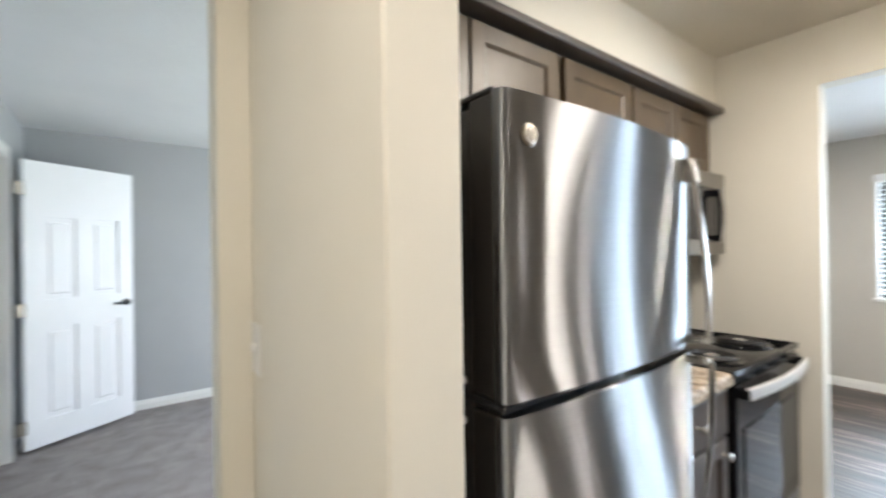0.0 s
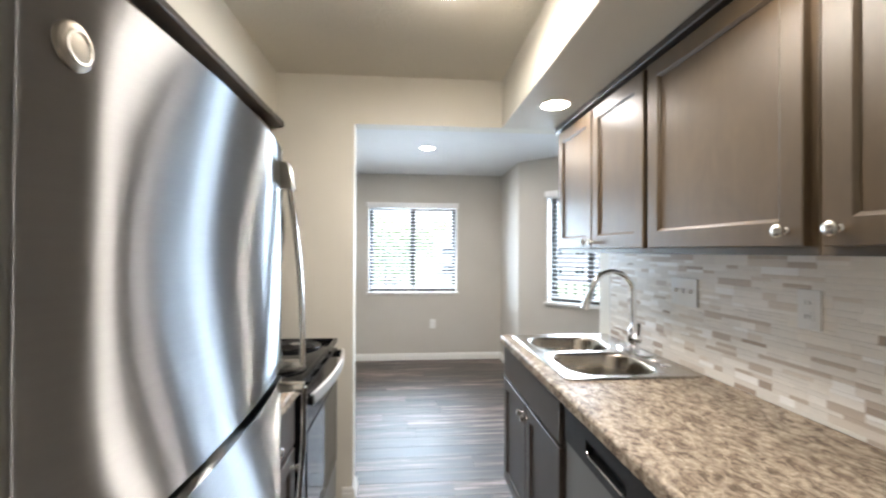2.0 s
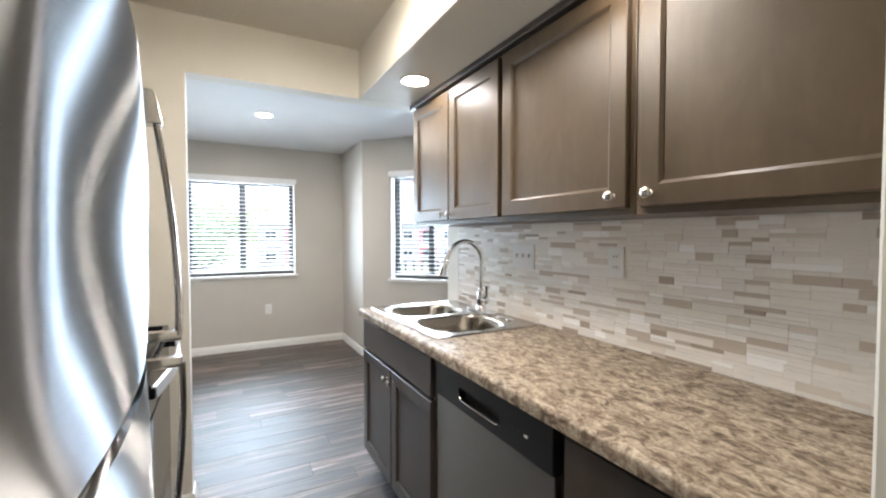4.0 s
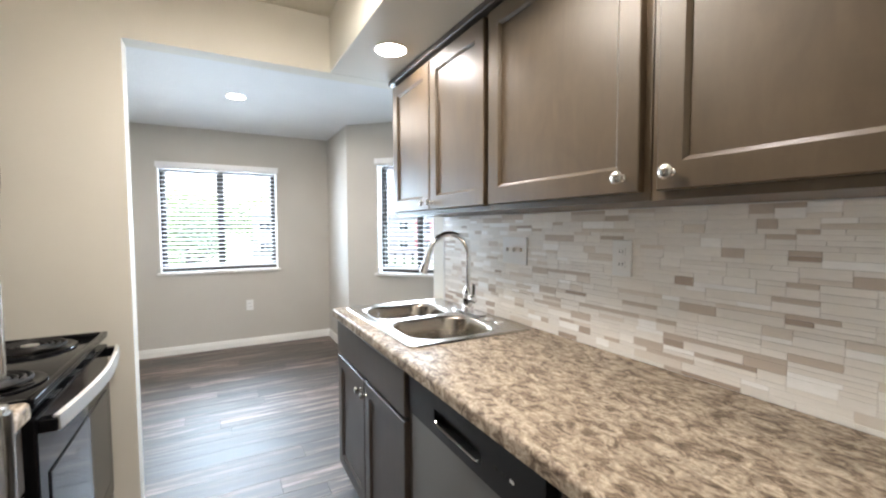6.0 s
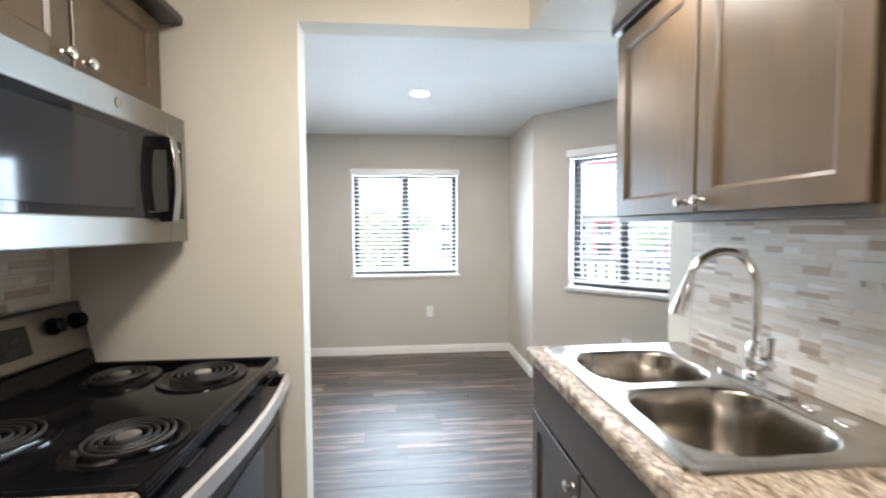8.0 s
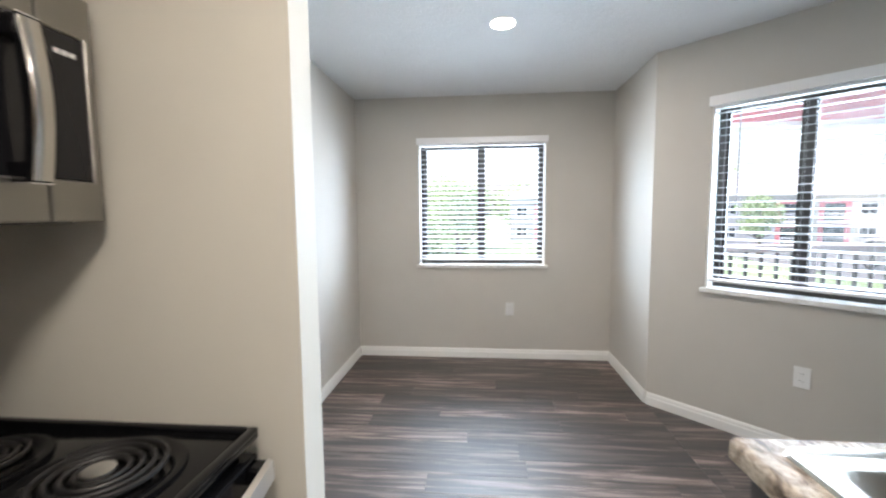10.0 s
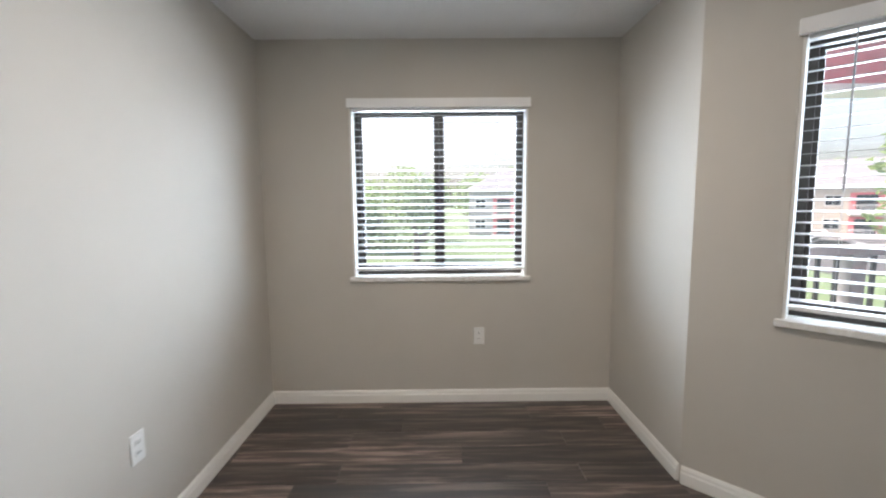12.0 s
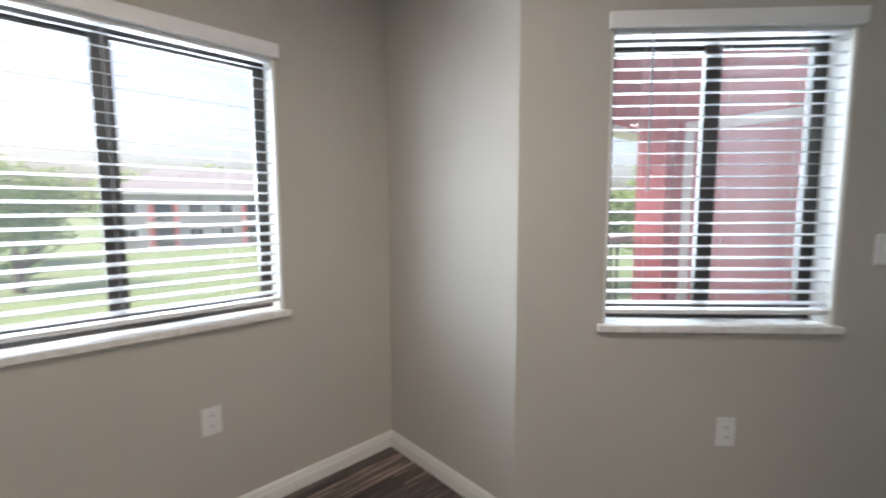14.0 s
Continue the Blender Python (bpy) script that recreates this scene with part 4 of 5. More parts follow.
HX = FX1 - 0.052
for nm, z0, z1 in (("freezer_door", 1.128, 1.627), ("fridge_door", 0.075, 1.106)):
    dr = part(nm, fridge_front(z0, z1), STEEL, fr, "brushed stainless door", True)
    part("door_liner", one_box(FX0 + 0.002, FX1 - 0.002, FYF + 0.0125, 0.922, z0 + 0.002, z1 - 0.002, 0.004, 2), FRIDGE_SIDE, dr, "dark door edge")
    up = nm == "freezer_door"
    far_z, near_z = (1.588, 1.15) if up else (0.63, 1.09)
    sg = 1 if up else -1
    n = 18
    st = []
    for k in range(n + 1):
        u = k / n
        st.append((0.02 + (0.036 if up else 0.04) * math.sin(math.pi * 0.56 * u), far_z - sg * 0.004 + (near_z - far_z) * u, 0.0105 + 0.002 * u, 0.006))
    h = part("handle", handle_bar(HX, st), HANDLE_STEEL, dr, "bowed steel handle", True)
    part("handle_bracket", wedge(HX, 0.02, [(far_z, -0.004, 0.026), (far_z - sg * 0.022, -0.004, 0.032), (far_z - sg * 0.06, -0.004, 0.038)]), HANDLE_STEEL, h)
    part("handle_bracket", wedge(HX, 0.0125, [(near_z + sg * 0.004, -0.008, 0.06), (near_z - sg * 0.014, -0.008, 0.06)]), HANDLE_STEEL, h, smooth=True)
part("door_gasket", one_box(FX0 + 0.008, FX1 - 0.008, FYF + 0.004, 0.92, 1.1065, 1.1275), BLACK_MATTE, fr)
bm = one_box(FX0 + 0.004, FX0 + 0.06, FYF - 0.004, 0.97, 1.111, 1.123, 0.003)
lathe(bm, [(0.008, 0.0), (0.008, 0.016)], pose(FX0 + 0.03, FYF + 0.016, 1.1085), 14)
hinge = part("hinge", bm, BLACK_MATTE, fr, "black door hinge")
for z in (1.075, 1.145):
    part("hinge_screw", lathe(fresh(), [(0.007, 0.0), (0.007, 0.003), (0.003, 0.005)], pose(FX0 + 0.0065, 0.944, z, 0, -90), 12), KNOB, hinge, "bright screw", True)
part("hinge_cover", one_box(FX0 + 0.004, FX0 + 0.075, FYF + 0.016, 1.0, 1.6275, 1.638, 0.005, 2), BLACK_MATTE, fr)
bd_ = part("badge", lathe(fresh(), [(0.02, -0.006), (0.02, 0.002), (0.017, 0.004), (0.004, 0.0042)], pose(FX0 + 0.054, FYF - 0.0185, 1.556, 90), 28), BADGE, fr, "round metal badge", True)
part("badge_relief", lathe(fresh(), [(0.014, 0.0), (0.0135, 0.0012), (0.0115, 0.0012), (0.011, 0.0)], pose(FX0 + 0.054, FYF - 0.0224, 1.556, 90), 24), KNOB, bd_, "raised ring", True)
fr.rotation_euler = (0, 0, radians(1.7))

# ---- range ----
rg = thing("electric_range", (2.37, 1.28, 0.0), "black electric coil range with a stainless handle and backguard", "range")
RX0, RX1 = 2.005, 2.765
part("body", one_box(RX0 + 0.002, RX1 - 0.002, 0.985, 1.632, 0.02, 0.893, 0.003), BLACK_MATTE, rg)
ct = part("cooktop", one_box(RX0, RX1, 0.945, 1.60, 0.894, 0.908, 0.004, 2), BLACK_GLOSS, rg, "glossy black enamel cooktop", True)
for a in ((RX0, RX1, 0.944, 0.965), (RX0, RX0 + 0.018, 0.965, 1.57), (RX1 - 0.018, RX1, 0.965, 1.57)):
    part("raised_rim", one_box(*a, 0.905, 0.918, 0.005, 2), BLACK_GLOSS, ct, smooth=True)


def spiral(cx, cy, z, r0, r1, turns, n):
    pts = []
    for k in range(n + 1):
        a = 2 * math.pi * turns * k / n
        r = r0 + (r1 - r0) * k / n
        pts.append((cx + r * math.cos(a), cy + r * math.sin(a), z))
    return pts


for bx, by, br in ((2.19, 1.09, 0.092), (2.597, 1.125, 0.1), (2.20, 1.385, 0.1), (2.605, 1.37, 0.08)):
    pan = part("drip_pan", lathe(fresh(), [(br + 0.026, 0.0), (br + 0.024, 0.006), (br + 0.012, 0.007), (br + 0.002, 0.001), (0.02, 0.0005)], pose(bx, by, 0.9085), 40), BLACK_GLOSS, rg, "black drip pan", True)
    part("coil", tube(fresh(), spiral(bx, by, 0.9225, 0.026, br, 4.2 if br > 0.09 else 3.6, 130), 0.0055, 7, 0.8), COIL, pan, "dark heating coil", True)
    part("coil_cap", lathe(fresh(), [(0.024, 0.0), (0.024, 0.006), (0.012, 0.0085)], pose(bx, by, 0.921), 20), OVEN_HANDLE, pan, "steel coil cap", True)
    bm = fresh()
    for k in range(3):
        box(bm, -0.001, 0.001, 0.02, br + 0.004, 0.0, 0.008)
        bmesh.ops.transform(bm, matrix=Matrix.Rotation(radians(120), 4, "Z"), verts=bm.verts)
    part("coil_support", bm, HANDLE_STEEL, pan, m=pose(bx, by, 0.909, 0, 0, 25))
# backguard, leaning back
GUARD = pose(0, 1.545, 0.905, -13)
bk = part("backguard", one_box(RX0, RX1, 0.0, 0.055, 0.068, 0.235, 0.012, 3), GUARD_STEEL, rg, "brushed stainless backguard", m=GUARD)
part("backguard_foot", one_box(RX0 + 0.002, RX1 - 0.002, 0.004, 0.05, 0.0, 0.067, 0.006, 2), BLACK_GLOSS, rg, "black lower backguard", m=GUARD)
part("display", one_box(2.25, 2.545, -0.003, 0.004, 0.108, 0.195, 0.004, 2), DARK_GLASS, bk, "black display panel", m=GUARD)
for k in range(8):
    part("touch_pad", one_box(2.262 + 0.026 * (k % 2) + (0.2 if k > 3 else 0), 2.28 + 0.026 * (k % 2) + (0.2 if k > 3 else 0), -0.0042, -0.0032, 0.123 + 0.03 * ((k // 2) % 2), 0.135 + 0.03 * ((k // 2) % 2)), FRIDGE_SIDE, bk, m=GUARD)
text = bpy.data.curves.new("clock_time", "FONT")
text.body = "12:41"
text.size = 0.026
text.align_x = "CENTER"
text.extrude = 0.0004
holder = new("clock_time", text)
clock_mesh = bpy.data.meshes.new_from_object(holder.evaluated_get(bpy.context.evaluated_depsgraph_get()))
bpy.data.objects.remove(holder)
bm = fresh()
bm.from_mesh(clock_mesh)
bmesh.ops.transform(bm, matrix=pose(2.398, -0.0045, 0.143, 90), verts=bm.verts)
part("clock_time", bm, CLOCK_GLOW, bk, "glowing clock digits reading 12:41", m=GUARD)
for kx in (2.632, 2.716, 2.06, 2.144):
    kb = lathe(fresh(), [(0.027, 0.0), (0.027, 0.008), (0.022, 0.014), (0.02, 0.03), (0.006, 0.032)], pose(kx, 0.0, 0.17, 90), 22)
    box(kb, kx - 0.005, kx + 0.005, -0.036, -0.012, 0.148, 0.192, 0.003)
    part("control_knob", kb, BLACK_GLOSS, bk, "black control knob", True, GUARD)
# oven door, handle, drawer
od = part("oven_door", one_box(RX0 + 0.004, RX1 - 0.004, 0.945, 0.984, 0.255, 0.868, 0.006, 2), BLACK_GLOSS, rg, "glossy black oven door")
part("oven_window", one_box(RX0 + 0.07, RX1 - 0.07, 0.9415, 0.946, 0.33, 0.7, 0.004, 2), SCREEN_GLASS, od, "dark glass")
for k in range(12):
    vx, vy = RX0 + 0.15 + (k // 4) * 0.19, 0.951 + (k % 4) * 0.007
    part("vent_slot", one_box(vx, vx + 0.075, vy, vy + 0.0025, 0.8675, 0.8688), SLOT, od)
pts = [(RX0 + 0.02 + (RX1 - RX0 - 0.04) * k / 16, 0.912 - 0.03 * math.sin(math.pi * k / 16), 0.842) for k in range(17)]
bm = fresh()
up = []
for x, y, z in pts:
    up.append([bm.verts.new((x, y + dy, z + dz)) for dy, dz in ((-0.006, 0.019), (0.006, 0.022), (0.009, 0.0), (0.004, -0.02), (-0.008, -0.017))])
for a, b in zip(up, up[1:]):
    ring_faces(bm, a, b)
bm.faces.new(up[0][::-1])
bm.faces.new(up[-1])
hd = part("oven_handle", bm, OVEN_HANDLE, od, "wide bowed stainless handle", True)
for x in (RX0 + 0.03, RX1 - 0.03):
    part("handle_mount", one_box(x - 0.018, x + 0.018, 0.908, 0.946, 0.824, 0.858, 0.004, 2), BLACK_GLOSS, hd)
part("storage_drawer", one_box(RX0 + 0.004, RX1 - 0.004, 0.948, 0.984, 0.06, 0.248, 0.006, 2), STEEL_H, rg, "stainless storage drawer")
for x in (RX0 + 0.05, RX1 - 0.05):
    for y in (1.02, 1.58):
        part("foot", lathe(fresh(), [(0.018, 0.001), (0.018, 0.01), (0.012, 0.022)], pose(x, y, 0), 12), BLACK_MATTE, rg)

# ---- microwave ----
mw = thing("microwave", (2.37, 1.45, 1.328), "stainless over-the-range microwave with dark glass", "microwave")
MX0, MX1, MY, MZ0, MZ1 = 1.998, 2.758, 1.235, 1.328, 1.742
part("case", one_box(MX0 + 0.001, MX1 - 0.001, MY + 0.04, YB - 0.003, MZ0 + 0.004, MZ1 - 0.002, 0.003), FRIDGE_SIDE, mw)
xs = 2.655
md = fresh()
box(md, MX0, xs, MY, MY + 0.039, MZ1 - 0.08, MZ1 - 0.003, 0.004, 2)
box(md, MX0, xs, MY, MY + 0.039, MZ0 + 0.002, MZ0 + 0.076, 0.004, 2)
box(md, MX0, MX0 + 0.02, MY + 0.001, MY + 0.039, MZ0 + 0.07, MZ1 - 0.07, 0.002)
md = part("door", md, STEEL_H, mw, "brushed stainless door")
part("door_glass", one_box(MX0 + 0.018, xs - 0.001, MY + 0.004, MY + 0.036, MZ0 + 0.074, MZ1 - 0.078, 0.002), DARK_GLASS, md, "black glass")
part("door_window", one_box(MX0 + 0.06, xs - 0.17, MY + 0.002, MY + 0.005, MZ0 + 0.098, MZ1 - 0.105, 0.002), SCREEN_GLASS, md, "dark see-through window")
part("badge", lathe(fresh(), [(0.013, -0.002), (0.013, 0.002), (0.004, 0.003)], pose(2.43, MY - 0.001, MZ1 - 0.04, 90), 20), BADGE, md, "small round badge", True)
pn = fresh()
box(pn, xs + 0.002, MX1, MY, MY + 0.039, MZ1 - 0.08, MZ1 - 0.003, 0.004, 2)
box(pn, xs + 0.002, MX1, MY, MY + 0.039, MZ0 + 0.002, MZ0 + 0.076, 0.004, 2)
box(pn, MX1 - 0.016, MX1, MY + 0.0005, MY + 0.039, MZ0 + 0.07, MZ1 - 0.07, 0.002)
pn = part("control_panel", pn, STEEL_H, mw, "stainless control side")
part("key_panel", one_box(xs + 0.003, MX1 - 0.017, MY + 0.003, MY + 0.038, MZ0 + 0.077, MZ1 - 0.081, 0.001), DARK_GLASS, pn, "black glass key panel")
bm = fresh()
for k in range(3):
    box(bm, 2.685 + k * 0.014, 2.695 + k * 0.014, MY + 0.001, MY + 0.0035, MZ1 - 0.118, MZ1 - 0.11)
part("display_marks", bm, WHITE_PLASTIC, pn, "small white marks")
bm = fresh()
rings = []
for k in range(15):
    u = k / 14
    yb_ = MY - 0.026 - 0.012 * math.sin(math.pi * u)
    z = MZ0 + 0.068 + 0.25 * u
    rings.append([bm.verts.new((x, y, z)) for x, y in ((2.6, yb_ - 0.009), (2.604, yb_ - 0.012), (2.629, yb_ - 0.012), (2.633, yb_ - 0.009), (2.633, yb_), (2.6, yb_))])
for a, b in zip(rings, rings[1:]):
    ring_faces(bm, a, b)
bm.faces.new(rings[0][::-1])
bm.faces.new(rings[-1])
hd = part("handle", bm, HANDLE_STEEL, md, "bowed flat steel handle", True)
bm = fresh()
rings = []
for k in range(15):
    u = k / 14
    yb_ = MY - 0.026 - 0.012 * math.sin(math.pi * u)
    z = MZ0 + 0.068 + 0.25 * u
    rings.append([bm.verts.new((x, y, z)) for x, y in ((2.599, yb_ - 0.007), (2.634, yb_ - 0.007), (2.634, yb_ + 0.006), (2.599, yb_ + 0.006))])
for a, b in zip(rings, rings[1:]):
    ring_faces(bm, a, b)
bm.faces.new(rings[0][::-1])
bm.faces.new(rings[-1])
part("grip_back", bm, BLACK_GLOSS, hd, "black grip back", True)
for z in (MZ0 + 0.082, MZ0 + 0.306):
    part("handle_mount", one_box(2.597, 2.636, MY - 0.03, MY + 0.006, z - 0.016, z + 0.016, 0.003, 2), BLACK_GLOSS, hd)
    part("mount_cap", one_box(2.598, 2.635, MY - 0.034, MY + 0.004, *((z - 0.0185, z - 0.0165) if z < MZ0 + 0.2 else (z + 0.0165, z + 0.0185))), CHROME, hd, "bright cap")
part("vent_underside", one_box(MX0 + 0.02, MX1 - 0.02, MY + 0.05, YB - 0.05, MZ0 - 0.002, MZ0 + 0.0035), SLOT, mw)

# ---- bedroom door ----
DM = pose(-0.322, 4.325, 0, 0, 0, math.degrees(math.atan2(0.40, 0.61)))
dw_, dh = 0.71, 2.03
bd = thing("door_bedroom", (-0.322, 4.325, 0.0), "white four-panel interior door standing open", "door", kind="structure")
px = [(0.11, 0.305), (0.405, 0.6)]
pz = [(0.22, 0.86), (1.06, 1.64)]
bm = fresh()
for a, b in ((0.0, 0.11), (0.305, 0.405), (0.6, dw_)):
    box(bm, a, b, 0.0, 0.035, 0.04, dh)
for (a, b) in px:
    for z0, z1 in ((0.04, pz[0][0]), (pz[0][1], pz[1][0]), (pz[1][1], dh)):
        box(bm, a, b, 0.0, 0.035, z0, z1)
leaf = part("door_leaf", bm, DOOR_PAINT, bd, m=DM)
for a, b in px:
    for z0, z1 in pz:
        bm = one_box(a - 0.002, b + 0.002, 0.012, 0.023, z0 - 0.002, z1 + 0.002)
        box(bm, a + 0.03, b - 0.03, 0.004, 0.031, z0 + 0.03, z1 - 0.03, 0.012)
        part("raised_panel", bm, DOOR_PAINT, leaf, m=DM)
bm = lathe(fresh(), [(0.028, 0.0), (0.028, 0.008), (0.012, 0.012), (0.012, 0.05)], pose(0.65, 0.0, 0.98, 90), 20)
tube(bm, [(0.65, -0.046, 0.98), (0.6, -0.048, 0.98), (0.545, -0.044, 0.98)], 0.009, 10)
part("lever_handle", bm, BLACK_MATTE, leaf, "dark metal lever handle", True, DM)
for z in (0.2, 1.0, 1.83):
    part("hinge", one_box(-0.05, 0.004, -0.012, 0.012, z - 0.045, z + 0.045, 0.003), BADGE, leaf, "dull nickel hinge", m=DM)
bm = fresh()
box(bm, -0.525, -0.38, 4.285, 4.312, 0.0, 2.05, 0.002)
box(bm, -0.525, -0.38, 3.518, 3.545, 0.0, 2.05, 0.002)
box(bm, -0.525, -0.38, 3.545, 4.285, 2.025, 2.052, 0.002)
box(bm, -0.3995, -0.384, 4.313, 4.365, 0.0, 2.10, 0.003)
box(bm, -0.3995, -0.384, 3.465, 3.517, 0.0, 2.10, 0.003)
box(bm, -0.3995, -0.384, 3.465, 4.365, 2.0525, 2.1015, 0.003)
structure("trim_doorway", bm, TRIM_PAINT, "white painted door frame and casing", "trim")

# ---- balcony outside the slanted wall ----
GZ = -2.85
structure("balcony_floor", one_box(SL_END.x + 0.1, 5.93, -3.95, YA - 0.15, -0.2, -0.06), CONCRETE, "concrete balcony floor", "balcony")


def lap_siding(bm, x0, x1, y, z0, z1, step=0.16):
    """Overlapping boards on a face towards +y."""
    z = z0
    while z < z1 - 0.001:
        zt = min(z + step, z1)
        vs = [bm.verts.new(c) for c in ((x0, y + 0.016, z), (x1, y + 0.016, z), (x1, y + 0.004, zt), (x0, y + 0.004, zt), (x0, y - 0.06, z), (x1, y - 0.06, z), (x1, y - 0.06, zt), (x0, y - 0.06, zt))]
        for f in ((0, 1, 2, 3), (5, 4, 7, 6), (1, 5, 6, 2), (4, 0, 3, 7), (3, 2, 6, 7), (4, 5, 1, 0)):
            bm.faces.new([vs[i] for i in f])
        z = zt


bm = fresh()
lap_siding(bm, 3.4, 4.42, -3.8, -0.06, 3.3)
lap_siding(bm, 5.36, 5.5, -3.8, -0.06, 3.3)
lap_siding(bm, 4.42, 5.36, -3.8, 2.12, 3.3)
structure("wall_balcony", bm, SIDING_RED, "red lap siding of the balcony wall")
cl = thing("door_storage", (4.89, -3.78, -0.06), "red balcony storage door in white trim", "door", kind="structure")
part("door_leaf", one_box(4.50, 5.28, -3.83, -3.79, -0.05, 2.03, 0.003), RED_DOOR, cl)
for a, b, c, d2 in ((4.42, 4.50, -0.05, 2.12), (5.28, 5.36, -0.05, 2.12), (4.50, 5.28, 2.03, 2.12)):
    part("casing", one_box(a, b, -3.84, -3.765, c, d2, 0.003), WHITE_OUT, cl, "white casing")
beam = thing("balcony_beam", (5.80, -2.3, 2.05), "red boarded balcony beam", "beam", kind="structure")
part("fascia", one_box(5.72, 5.90, -3.9, YA - 0.15, 2.06, 3.2, 0.004), SIDING_RED, beam)
part("beam_trim", one_box(5.70, 5.92, -3.9, YA - 0.15, 2.02, 2.059, 0.003), WHITE_OUT, beam, "pale underside board")
structure("balcony_ceiling", one_box(SL_END.x + 0.11, 5.715, -3.76, YA - 0.16, 3.02, 3.14, 0.004), SIDING_RED, "red painted underside of the balcony above", "ceiling")
post = thing("balcony_post", (5.55, -3.68, -0.06), "red boxed balcony post", "post", kind="structure")
part("shaft", one_box(5.44, 5.712, -3.77, -3.56, -0.059, 3.015, 0.006), SIDING_RED, post)
rail = thing("balcony_railing", (5.80, -2.2, -0.06), "grey balcony railing with dark balusters", "railing")
part("top_rail", one_box(5.73, 5.87, -3.56, YA - 0.15, 0.985, 1.045, 0.006), RAIL_GREY, rail)
part("bottom_rail", one_box(5.77, 5.83, -3.56, YA - 0.15, 0.04, 0.09, 0.004), RAIL_GREY, rail)
part("rail_post", one_box(5.75, 5.85, -2.3, -2.2, -0.059, 0.985, 0.004), RAIL_GREY, rail)
bal = mesh_of("baluster", one_box(-0.011, 0.011, -0.011, 0.011, 0.0, 0.9), BALUSTER)
y = YA - 0.25
while y > -3.5:
    piece("baluster", bal, rail, (5.80, y, 0.088))
    y -= 0.125
structure("wall_outside", one_box(5.935, 6.0, YA - 0.15, YB + 0.12, 2.4, 5.2), SIDING_GREY, "grey siding above the window")

# ---- grounds ----
structure("ground", one_box(-400, 600, -500, 500, GZ - 0.3, GZ), GRASS, "mown green lawn", "lawn")
structure("path", one_box(15.0, 22.0, -9, 60, GZ + 0.002, GZ + 0.02), CONCRETE, "pale concrete path across the lawn", "path")
bm = fresh()
box(bm, 26.0, 60.0, -60, -22.0, GZ + 0.004, GZ + 0.03)
structure("parking_lot", bm, ASPHALT, "grey asphalt parking lot", "road")


def leaf_cloud(bm, centre, radii, n, size, rng):
    """Many small folded leaf clumps in an uneven ellipsoid."""
    cx, cy, cz = centre
    for _ in range(n):
        while True:
            p = Vector((rng.uniform(-1, 1), rng.uniform(-1, 1), rng.uniform(-1, 1)))
            if 0.25 < p.length < 1.0:
                break
        lump = 0.82 + 0.3 * noise.noise(p * 2.3 + Vector((cx, cy, 0)))
        q = Vector((cx + p.x * radii[0] * lump, cy + p.y * radii[1] * lump, cz + p.z * radii[2] * lump))
        s = size * rng.uniform(0.6, 1.3)
        e = Euler((rng.uniform(-0.9, 0.9), rng.uniform(-0.9, 0.9), rng.uniform(0, 6.28))).to_matrix()
        vs = [bm.verts.new(q + e @ Vector(c) * s) for c in ((-0.5, 0, 0), (0, -0.3, 0.12), (0.5, 0, 0), (0, 0.3, 0.12))]
        bm.faces.new(vs)


def tree(x, y, height, spread, seed, label="leafy green tree on the lawn", base=0.35, n=2600):
    rng = random.Random(seed)
    t = thing("tree", (x, y, GZ), label, "tree", "trees")
    bm = fresh()
    top = GZ + height
    zc = GZ + height * base
    r = 0.05 * spread + 0.06
    pts = [(x, y, GZ - 0.05), (x + 0.05, y, GZ + height * 0.2), (x - 0.04, y + 0.06, zc), (x + 0.1, y, GZ + height * 0.75)]
    tube(bm, pts, [r * 1.4, r, r * 0.8, r * 0.25], 9)
    for k in range(7):
        a = rng.uniform(0, 6.28)
        z0 = zc + rng.uniform(-0.05, 0.25) * height
        q = (x + math.cos(a) * spread * 0.62, y + math.sin(a) * spread * 0.62, z0 + height * rng.uniform(0.1, 0.25))
        tube(bm, [(x, y, z0), (x + math.cos(a) * spread * 0.3, y + math.sin(a) * spread * 0.3, z0 + height * 0.06), q], [r * 0.5, r * 0.35, r * 0.12], 7)
    part("trunk", bm, BARK, t, "brown trunk with limbs", True)
    bm = fresh()
    clumps = 9
    mid = (zc + top) / 2
    hh = (top - zc) / 2
    for k in range(clumps):
        a = 6.28 * k / clumps + rng.uniform(-0.4, 0.4)
        f = rng.uniform(0.2, 0.62)
        zz = mid + rng.uniform(-0.55, 0.5) * hh
        leaf_cloud(bm, (x + math.cos(a) * spread * f, y + math.sin(a) * spread * f, zz), (spread * 0.52, spread * 0.52, hh * 0.5), n // clumps, spread * 0.12, rng)
    part("crown", bm, LEAVES, t, "uneven green crown")
    return t


tree(34.0, 2.3, 8.0, 3.0, 1, base=0.2)
tree(46.0, 9.0, 8.2, 4.0, 2, base=0.15)
tree(44.0, 16.0, 7.2, 4.0, 3, base=0.15)
tree(47.0, 24.0, 7.6, 4.5, 4, base=0.15)
tree(40.0, 7.0, 6.2, 3.0, 5, base=0.1)
tree(50.0, 2.5, 7.4, 3.6, 12, base=0.12)
tree(15.2, -15.8, 7.4, 3.0, 6, "leafy green tree beyond the balcony", 0.2, 4200)
tree(12.4, -20.5, 7.8, 3.2, 7, "leafy green tree beyond the balcony", 0.2, 4200)
tree(42.0, -24.5, 6.0, 2.4, 8, "young tree beside the parking lot", 0.3)
